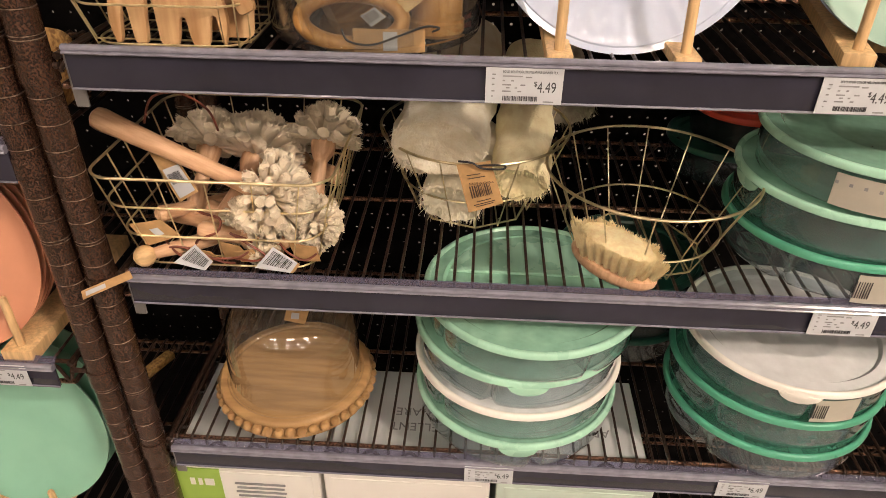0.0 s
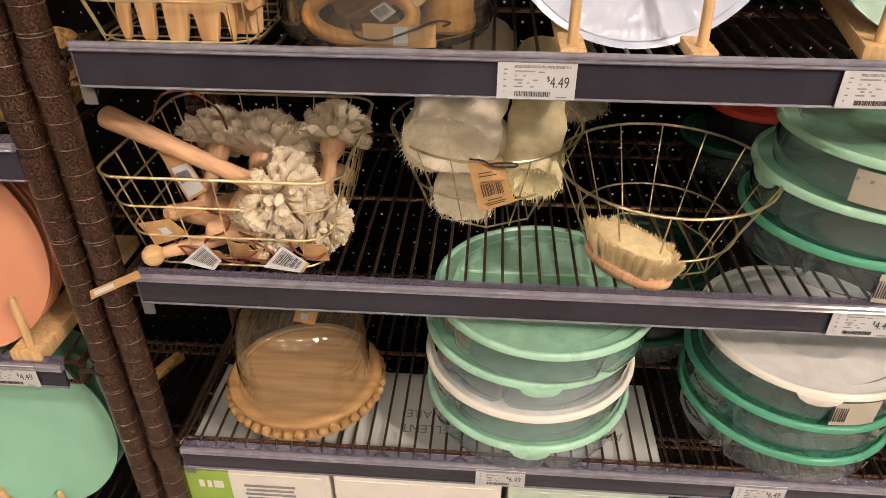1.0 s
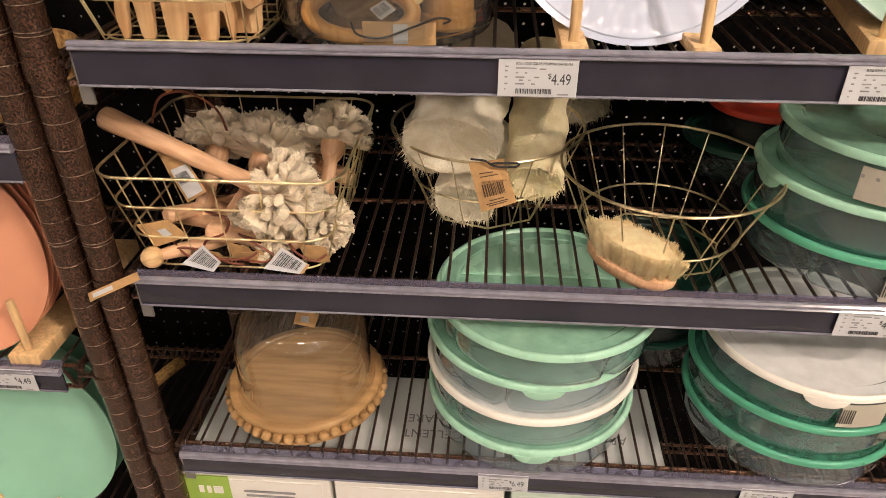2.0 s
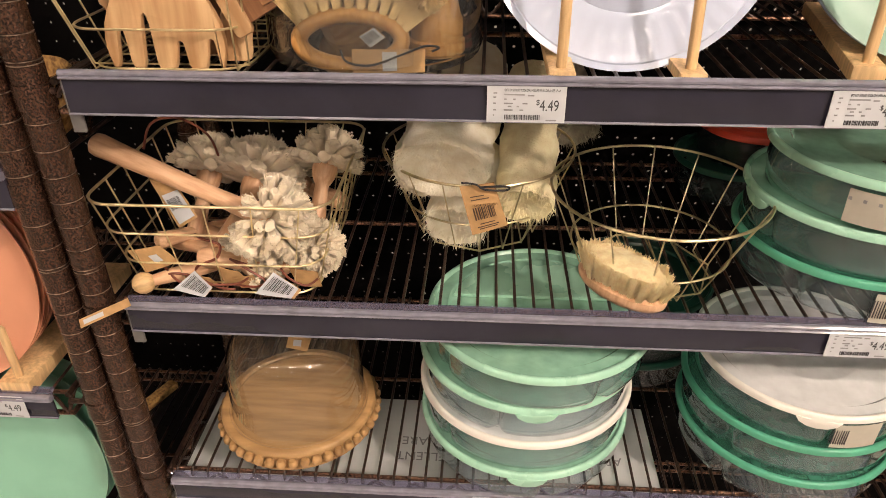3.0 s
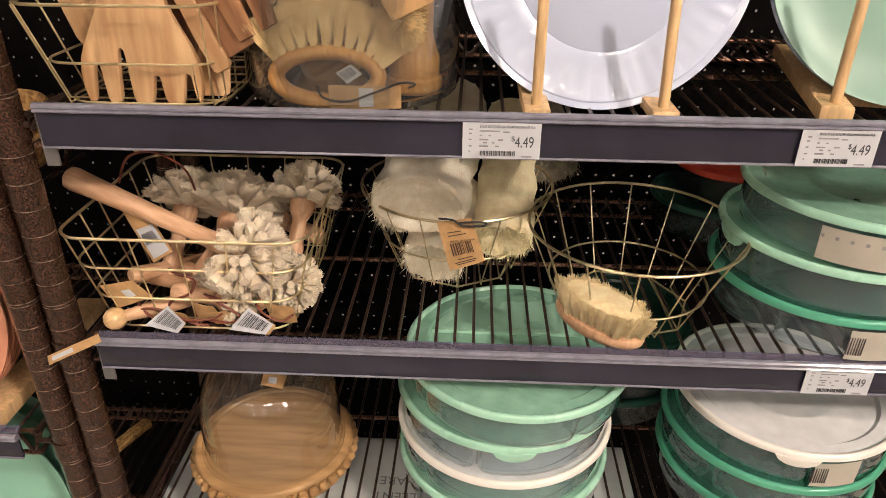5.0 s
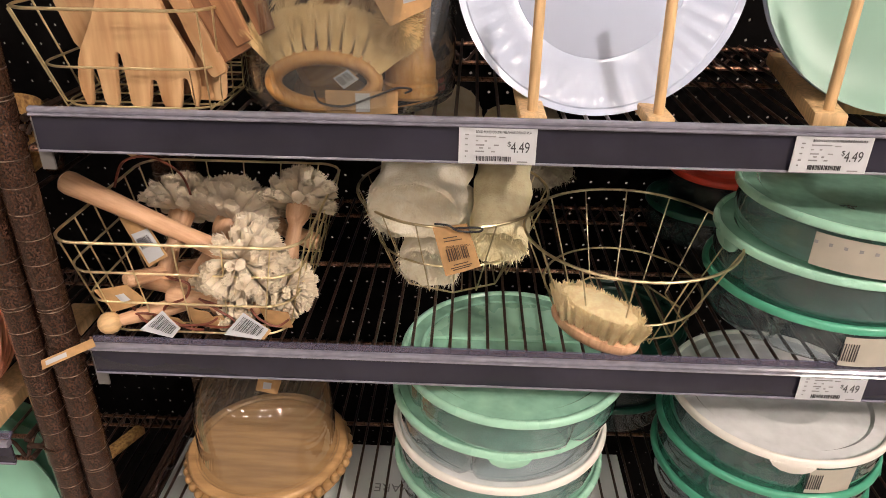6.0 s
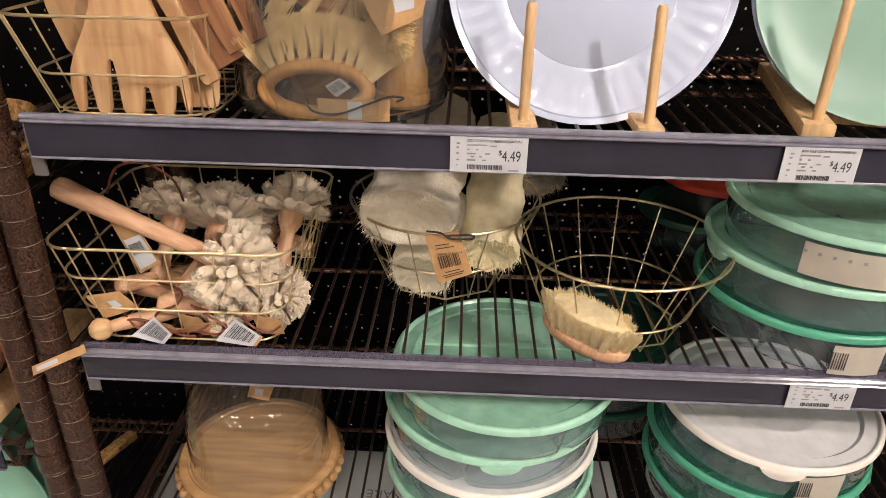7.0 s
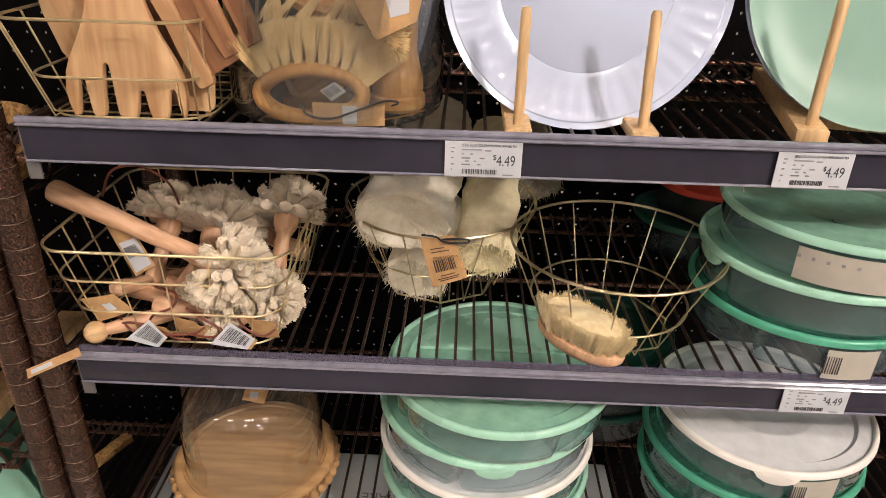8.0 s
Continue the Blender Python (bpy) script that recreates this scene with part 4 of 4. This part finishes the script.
def loofah(a, b, r, seed, label, squash=0.85, fibre=LOOFAH):
    """A soft fibrous roll from a to b, with a frayed open end at a."""
    m = aim(b, a)
    L = (Vector(a) - Vector(b)).length
    t = thing("loofah", label, "loofah", m, "loofahs")
    rng = random.Random(seed)
    prof = [(0, -L), (r * 0.7, -L), (r * 0.95, -L * 0.97), (r, -L * 0.9)]
    for i in range(1, 16):
        prof.append((r * (1 + 0.03 * math.sin(i * 1.3 + seed)), -L * (0.9 - 0.85 * i / 16)))
    prof += [(r * 1.0, -0.003), (r * 0.93, 0.001), (r * 0.7, -0.002), (r * 0.45, -0.006), (r * 0.2, -0.011), (0, -0.012)]
    bm = lathe(prof, 64)
    for v in bm.verts:
        q = Vector((v.co.x * 60, v.co.y * 60, v.co.z * 40 + seed * 9))
        k = 1 + 0.10 * noise.noise(q * 0.5) + 0.06 * noise.noise(q * 1.7)
        v.co.x *= k
        v.co.y *= k * squash
        if v.co.z > -0.02:
            v.co.z += 0.004 * noise.noise(q * 2.5)
    part("roll", bm, fibre, t)
    bm = bmesh.new()
    for i in range(420):
        a0 = rng.uniform(0, 2 * math.pi)
        q = r * rng.uniform(0.6, 1.04)
        o = Vector((q * math.cos(a0), q * squash * math.sin(a0), rng.uniform(-0.006, 0.0)))
        e = o + Vector((math.cos(a0) * rng.uniform(-0.2, 0.8), math.sin(a0) * rng.uniform(-0.2, 0.8), 1)).normalized() * rng.uniform(0.003, 0.013)
        s = Vector((rng.uniform(-1, 1), rng.uniform(-1, 1), 0)).normalized() * 0.0005
        p = Vector((-s.y, s.x, 0))
        v = [bm.verts.new(o + s), bm.verts.new(o - s), bm.verts.new(o + p), bm.verts.new(e)]
        for f in ((0, 1, 3), (1, 2, 3), (2, 0, 3)):
            bm.faces.new([v[j] for j in f])
    part("frayed_end", bm, fibre, t, "frayed fibre ends")
    return t


loofah((0.303, 0.114, 1.102), (0.330, 0.340, 1.150), 0.051, 1, "thick cream loofah roll with frayed end, in round basket", 0.72)
loofah((0.394, 0.118, 1.062), (0.408, 0.315, 1.145), 0.032, 2, "yellowish cream loofah roll leaning in round basket", 0.85, LOOFAH_WARM)
loofah((0.318, 0.118, 1.034), (0.346, 0.230, 1.072), 0.035, 3, "cream loofah roll lying low in round basket")
loofah((0.283, 0.140, 1.080), (0.292, 0.250, 1.10), 0.030, 5, "cream loofah roll squeezed behind others", 0.8)
loofah((0.458, 0.268, 1.088), (0.440, 0.350, 1.140), 0.034, 4, "beige loofah roll at the back of shelf, colour darkened for shade", 0.85, LOOFAH_SHADED)


def bath_brush(m):
    b = thing("bath_brush", "oval beech bath brush with cream bristles, lying in round basket", "bath brush", m)
    a, w = 0.048, 0.0235
    bm = lathe([(0, 0), (0.74, 0.0), (0.90, 0.0025), (0.98, 0.007), (1.0, 0.0115), (0.97, 0.0150), (0.9, 0.0160), (0, 0.0162)], 48)
    for v in bm.verts:
        v.co.x, v.co.y = v.co.x * a, v.co.y * w
    part("wooden_back", bm, BEECH, b)
    pad = lathe([(0.70, 0.016), (0.82, 0.0225), (1.04, 0.0300), (1.08, 0.0350), (0.97, 0.0392), (0.6, 0.0408), (0.3, 0.0412), (0, 0.0414)], 60)
    for v in pad.verts:
        v.co.x, v.co.y = v.co.x * (a - 0.008), v.co.y * (w - 0.005)
        v.co += Vector((1, 1, 0.6)) * 0.0016 * noise.noise(v.co * 420)
    part("bristle_pad", pad, CREAM, b, "dense cream bristles")
    rng = random.Random(11)
    for ix in range(-5, 6):
        for iy in range(-2, 3):
            x, y = ix * 0.0086, iy * 0.0078
            if (x / (a - 0.005)) ** 2 + (y / (w - 0.004)) ** 2 > 1:
                continue
            bm = bmesh.new()
            for k in range(120):
                q, t = 0.0040 * math.sqrt(rng.random()), rng.uniform(0, 2 * math.pi)
                o = Vector((q * math.cos(t), q * math.sin(t), 0.0150))
                e = Vector((o.x * 1.35, o.y * 1.35, 0.0390 + rng.uniform(-0.003, 0.002))) + Vector((rng.uniform(-0.0010, 0.0010), rng.uniform(-0.0010, 0.0010), 0))
                e += Vector((x * 0.16, y * 0.16, 0))
                s = Vector((math.cos(t), math.sin(t), 0)) * 0.00042
                p = Vector((-s.y, s.x, 0))
                v = [bm.verts.new(o + s), bm.verts.new(o - s), bm.verts.new(o + p), bm.verts.new(e + s * 0.8), bm.verts.new(e - s * 0.8), bm.verts.new(e + p * 0.8)]
                for f in ((0, 1, 4, 3), (1, 2, 5, 4), (2, 0, 3, 5), (3, 4, 5)):
                    bm.faces.new([v[j] for j in f])
            part("bristle_tuft", bm, CREAM, b, smooth=False, at=pose(x, y, 0))
    return b


bath_brush(pose(0.4885, 0.040, 1.0075, 5, 7, -36))


# ---- glass jar with scrub brushes ----
jar = thing("glass_jar", "large clear glass jar holding wooden scrub brushes", "glass jar", pose(0.248, 0.103, TOP + 0.002))
part("glass_wall", lathe([(0.0960, 0.010), (0.0970, 0.014), (0.0970, 0.17), (0.0932, 0.184), (0.0912, 0.184), (0.0939, 0.17), (0.0939, 0.014), (0.0944, 0.010)], 96), GLASS, jar, "clear glass wall")
part("glass_base", lathe([(0, 0.0), (0.0890, 0.0), (0.0949, 0.003), (0.0970, 0.0095), (0.0927, 0.0095), (0.0879, 0.007), (0, 0.007)], 96), GLASS, jar, "thick clear glass base")
part("glass_rim", lathe([(0.0924, 0.185), (0.0946, 0.188), (0.0946, 0.196), (0.0924, 0.199), (0.0903, 0.196), (0.0903, 0.188), (0.0924, 0.185)], 96), GLASS, jar, "rounded glass rim")


def bunches(bm, o, d, side, n, L, spread, rng, thin=0.0005):
    for k in range(n):
        s0 = side * rng.uniform(-1, 1) * 0.003 + d.cross(side) * rng.uniform(-1, 1) * 0.003
        a = o + s0
        e = a + (d + side * rng.uniform(-spread, spread) + d.cross(side) * rng.uniform(-spread, spread)).normalized() * L * rng.uniform(0.85, 1.08)
        s = side * thin
        p = d.cross(side) * thin
        v = [bm.verts.new(a + s), bm.verts.new(a - s), bm.verts.new(a + p), bm.verts.new(e + s * 0.7), bm.verts.new(e - s * 0.7), bm.verts.new(e + p * 0.7)]
        for f in ((0, 1, 4, 3), (1, 2, 5, 4), (2, 0, 3, 5), (3, 4, 5)):
            bm.faces.new([v[j] for j in f])


def ring_brush(m, label):
    b = thing("ring_brush", label, "scrub brush", m, "scrub brushes")
    n = 48
    loop = [(0.048 * math.cos(2 * math.pi * i / n), 0, 0.0225 * math.sin(2 * math.pi * i / n)) for i in range(n)]
    bm = tube(loop, 0.0078, True, 16)
    for v in bm.verts:
        v.co.y *= 1.5
    part("ring_handle", bm, BAMBOO, b, "oval bamboo ring handle")
    rng = random.Random(21)
    for i in range(12):
        a = radians(20 + 128 * i / 11)
        d = Vector((math.cos(a) * 0.72, 0, math.sin(a) + 0.35)).normalized()
        side = Vector((0, 1, 0)).cross(d).normalized()
        for yy in (-0.006, 0.006):
            bm = bmesh.new()
            bunches(bm, Vector((0, 0, 0)), d, side, 190, 0.040, 0.19, rng, 0.00026)
            part("bristle_tuft", bm, TAMPICO, b, smooth=False, at=Matrix.Translation((0.054 * math.cos(a), yy, 0.0275 * math.sin(a))))
    return b


ring_brush(pose(0.2365, 0.034, 1.2555, -14, 0, 2) @ Matrix.Scale(0.89, 4), "bamboo ring scrub brush with tan bristles, in glass jar")
pot = thing("pot_brush", "bamboo pot brush standing in glass jar", "scrub brush", pose(0.306, 0.068, TOP + 0.010), "scrub brushes")
part("handle", lathe([(0, 0), (0.022, 0), (0.0245, 0.003), (0.0245, 0.012), (0.0225, 0.014), (0.0225, 0.030), (0.0205, 0.034), (0.017, 0.05), (0.018, 0.075), (0.016, 0.1), (0, 0.103)], 32), BAMBOO, pot)
bm = bmesh.new()
rng = random.Random(31)
for i in range(64):
    d = Vector((rng.uniform(-0.8, 0.8), rng.uniform(-0.9, 0.2), rng.uniform(-0.9, 1.2))).normalized()
    bunches(bm, Vector((-0.008, -0.026, 0.066)) + Vector((d.x, d.y, d.z * 2.0)) * 0.007, d, d.orthogonal().normalized(), 30, 0.015, 0.3, rng, 0.0003)
part("bristle_ball", bm, TAMPICO, pot, "tan bristles", smooth=False)
spare = thing("scrub_brush", "wooden scrub brush heads piled at jar top", "scrub brush", pose(0.248, 0.085, 1.335), "scrub brushes")
part("block", lathe([(0, -0.008), (0.045, -0.008), (0.05, -0.003), (0.05, 0.004), (0.045, 0.008), (0, 0.008)], 40), BAMBOO, spare, at=pose(0.0, 0.02, 0.0, 25, 10, 0))
bm = bmesh.new()
for i in range(16):
    a = rng.uniform(0, 2 * math.pi)
    o = Vector((0.038 * math.cos(a) - 0.01, 0.02 * math.sin(a) - 0.01, -0.006))
    bunches(bm, o, Vector((rng.uniform(-0.8, 0.2), -0.5, -0.9)).normalized(), Vector((1, 0, 0)), 30, 0.024, 0.2, rng)
part("bristles", bm, TAMPICO, spare, "tan bristles", smooth=False)
lower = thing("scrub_brush", "bamboo scrub brush lying at back of jar", "scrub brush", pose(0.225, 0.120, TOP + 0.022, 0, 70, 30), "scrub brushes")
part("block", lathe([(0, -0.03), (0.02, -0.028), (0.022, 0.0), (0.016, 0.03), (0.013, 0.06), (0, 0.062)], 24), BAMBOO, lower)
swing_tag(((0.2395, 0.0200, 1.252), (0.2995, 0.0200, 1.2525), (0.2995, 0.0190, 1.234), (0.2395, 0.0190, 1.232)), "kraft swing tag with white sticker, in glass jar", (0.42, 0.62, 0.1, 0.9))
swing_tag(((0.2655, 0.0260, 1.352), (0.3335, 0.0300, 1.352), (0.3255, 0.0260, 1.318), (0.2935, 0.0220, 1.303)), "kraft swing tag with white sticker, in glass jar", (0.45, 0.8, 0.15, 0.75))
swing_tag(((0.2435, 0.0380, 1.258), (0.2565, 0.0360, 1.266), (0.2655, 0.0360, 1.258), (0.2525, 0.0380, 1.249)), "small white sticker tag inside ring brush", (0.0, 1.0, 0.0, 1.0))
cord(((0.2295, 0.0240, 1.250), (0.2355, 0.0180, 1.242), (0.2555, 0.0160, 1.240), (0.2785, 0.0160, 1.248), (0.2995, 0.0160, 1.256), (0.3115, 0.0170, 1.255), (0.3055, 0.0160, 1.252)), 0.0009, CORD, "black elastic cord of a swing tag")


# ---- wooden utensils ----
def fork_outline(w, L, neck, tines, depth, grip=0.012):
    """A broad salad fork, tines down: z from 0 at the tips to L at the neck."""
    left = [(-w * 0.40, 0.0), (-w * 0.47, L * 0.2), (-w * 0.5, L * 0.42), (-w * 0.44, L * 0.64), (-w * 0.3, L * 0.82), (-neck, L), (-grip, L * 1.2)]
    right = [(-x, z) for x, z in reversed(left)]
    pts = left + right
    step = w * 0.80 / tines
    # gaps between tines, from the outer side back to the first
    for k in range(tines - 1, 0, -1):
        x = -w * 0.40 + step * k
        g = step * 0.15
        d = depth * (1.0 - 0.25 * abs(k - tines / 2) / tines)
        pts += [(x + g * 1.4, 0.0), (x + g, d * 0.8), (x + g * 0.6, d * 0.97), (x, d), (x - g * 0.6, d * 0.97), (x - g, d * 0.8), (x - g * 1.4, 0.0)]
    return pts


def utensil(outline, m, label, material, thick=0.006, bow=0.0, name="wooden_fork", reach=0.09):
    t = thing(name, label, "utensil", m, "wooden utensils")
    high = max(z for x, z in outline)
    half = max(x for x, z in outline if z == high)
    grip = [(-half, high), (-half * 1.05, high + reach * 0.5), (-half * 0.95, high + reach * 0.92), (-half * 0.5, high + reach), (half * 0.5, high + reach), (half * 0.95, high + reach * 0.92), (half * 1.05, high + reach * 0.5), (half, high)]
    part("handle", slab(grip, thick, 0.0012), material, t)
    part("blade", slab(outline, thick, 0.0014, (lambda x, z: bow * x * x) if bow else None), material, t)
    return t


def rounded_spat(w, L, neck, grip=0.011):
    half = [(-w * 0.3, 0.0), (-w * 0.45, L * 0.04), (-w * 0.5, L * 0.14), (-w * 0.5, L * 0.5), (-w * 0.42, L * 0.78), (-neck, L), (-grip, L * 1.15)]
    return half + [(-x, z) for x, z in reversed(half)]


z0 = TOP + 0.006
def claw_outline(k=1.0):
    """A broad rounded salad fork with four uneven gaps."""
    half = ((0.0465, 0.0), (0.0495, 0.010), (0.0505, 0.022), (0.0485, 0.035), (0.0440, 0.046), (0.0375, 0.058), (0.0310, 0.070), (0.0255, 0.084), (0.0205, 0.100), (0.0165, 0.120))
    pts = [(-x * k, z * k) for x, z in half] + [(x * k, z * k) for x, z in reversed(half)]
    for x, d in ((0.039, 0.024), (0.013, 0.022), (-0.014, 0.043), (-0.036, 0.031)):
        g = 0.0030
        pts += [((x + g * 2.3) * k, 0.0), ((x + g * 1.75) * k, 0.004), ((x + g * 1.35) * k, d * 0.45 * k), ((x + g) * k, d * 0.8 * k), ((x + g * 0.65) * k, d * 0.96 * k), (x * k, d * k), ((x - g * 0.65) * k, d * 0.96 * k), ((x - g) * k, d * 0.8 * k), ((x - g * 1.35) * k, d * 0.45 * k), ((x - g * 1.75) * k, 0.004), ((x - g * 2.3) * k, 0.0)]
    return pts


utensil(claw_outline(1.04), pose(0.0790, 0.032, z0 - 0.002, -5, 0, -2), "broad olive wood salad fork, tines down, in wire basket", ACACIA, 0.007)
utensil(rounded_spat(0.05, 0.09, 0.012), pose(0.113, 0.070, z0 + 0.002, -8, -14, 4), "dark olive wood spatula standing in wire basket", DARK_OLIVE, 0.007, name="wooden_spatula")
utensil(rounded_spat(0.072, 0.10, 0.012), pose(0.050, 0.066, z0 + 0.044, -8, -22, 0), "pale wooden spatula leaning in wire basket", ACACIA, 0.006, name="wooden_spatula")
utensil(rounded_spat(0.017, 0.07, 0.008, 0.008), pose(0.150, 0.034, z0 + 0.026, -8, -27, 0), "olive wood spoon handle leaning in wire basket", ACACIA, 0.008, name="wooden_spatula")
utensil(fork_outline(0.038, 0.11, 0.014, 1, 0.05), pose(0.166, 0.036, z0 + 0.042, -6, -30, -6), "olive wood turner leaning over basket rim", DARK_OLIVE, 0.006, name="wooden_turner")
utensil(fork_outline(0.046, 0.10, 0.014, 2, 0.062), pose(0.184, 0.030, z0 + 0.058, -6, -27, -10), "slotted olive wood turner leaning over basket rim", DARK_OLIVE, 0.006, name="wooden_turner")
utensil(rounded_spat(0.028, 0.05, 0.009), pose(0.132, 0.050, z0, -5, 6, 20), "small olive wood spoon upright in wire basket", ACACIA, 0.009, name="wooden_spatula")

# ---- bay at the side ----
straw = thing("straw_basket", "small woven straw basket on wire shelf", "straw basket", pose(-0.135, 0.115, 1.136))
part("body", lathe([(0, 0), (0.05, 0), (0.055, 0.004), (0.060, 0.02), (0.058, 0.024), (0.062, 0.04), (0.060, 0.044), (0.064, 0.06), (0.061, 0.064), (0.06, 0.06), (0.054, 0.006), (0, 0.006)], 40), STRAW, straw)
peg = thing("wooden_block", "raw wooden stand rail lying on side wire shelf", "wooden block", pose(-0.192, 0.30, 0.586, 0, 0, -24))
# wood drawn in the dark straw colour, to put its shade into the surface
part("block", block((0.018, 0.085, 0.013), (0, 0, 0), 0.002), STRAW, peg)

# stray handles and tags low in the brush basket
for a, b in (((0.010, 0.100, 1.016), (0.075, 0.060, 1.030)), ((0.070, 0.150, 1.016), (0.012, 0.060, 1.040)), ((0.120, 0.140, 1.018), (0.150, 0.040, 1.022))):
    k = thing("wooden_brush_handle", "plain beech brush handle lying low in wire basket", "brush handle", aim(a, b), "dish brushes")
    L = (Vector(b) - Vector(a)).length
    part("handle", lathe([(0, -L), (0.006, -L + 0.001), (0.0078, -L + 0.01), (0.0068, -L * 0.5), (0.0084, -0.012), (0.0092, -0.006), (0.006, -0.001), (0, 0)], 20), BEECH, k)
swing_tag(((0.060, 0.026, 1.024), (0.078, 0.024, 1.020), (0.086, 0.028, 1.008), (0.066, 0.030, 1.008)), "kraft swing tag tangled among brushes")
swing_tag(((0.104, 0.020, 1.024), (0.124, 0.020, 1.028), (0.130, 0.026, 1.010), (0.108, 0.026, 1.008)), "kraft swing tag tangled among brushes")
cord(((0.100, 0.030, 1.040), (0.118, 0.022, 1.034), (0.136, 0.020, 1.022), (0.126, 0.020, 1.014), (0.104, 0.020, 1.016)), 0.0012, LEATHER, "brown leather hanging loop of a brush")
cord(((0.150, 0.030, 1.030), (0.160, 0.022, 1.024), (0.176, 0.022, 1.016), (0.188, 0.026, 1.022)), 0.0012, LEATHER, "brown leather hanging loop of a brush")
copy_thing(straw, pose(-0.005, 0.290, TOP + 0.002))
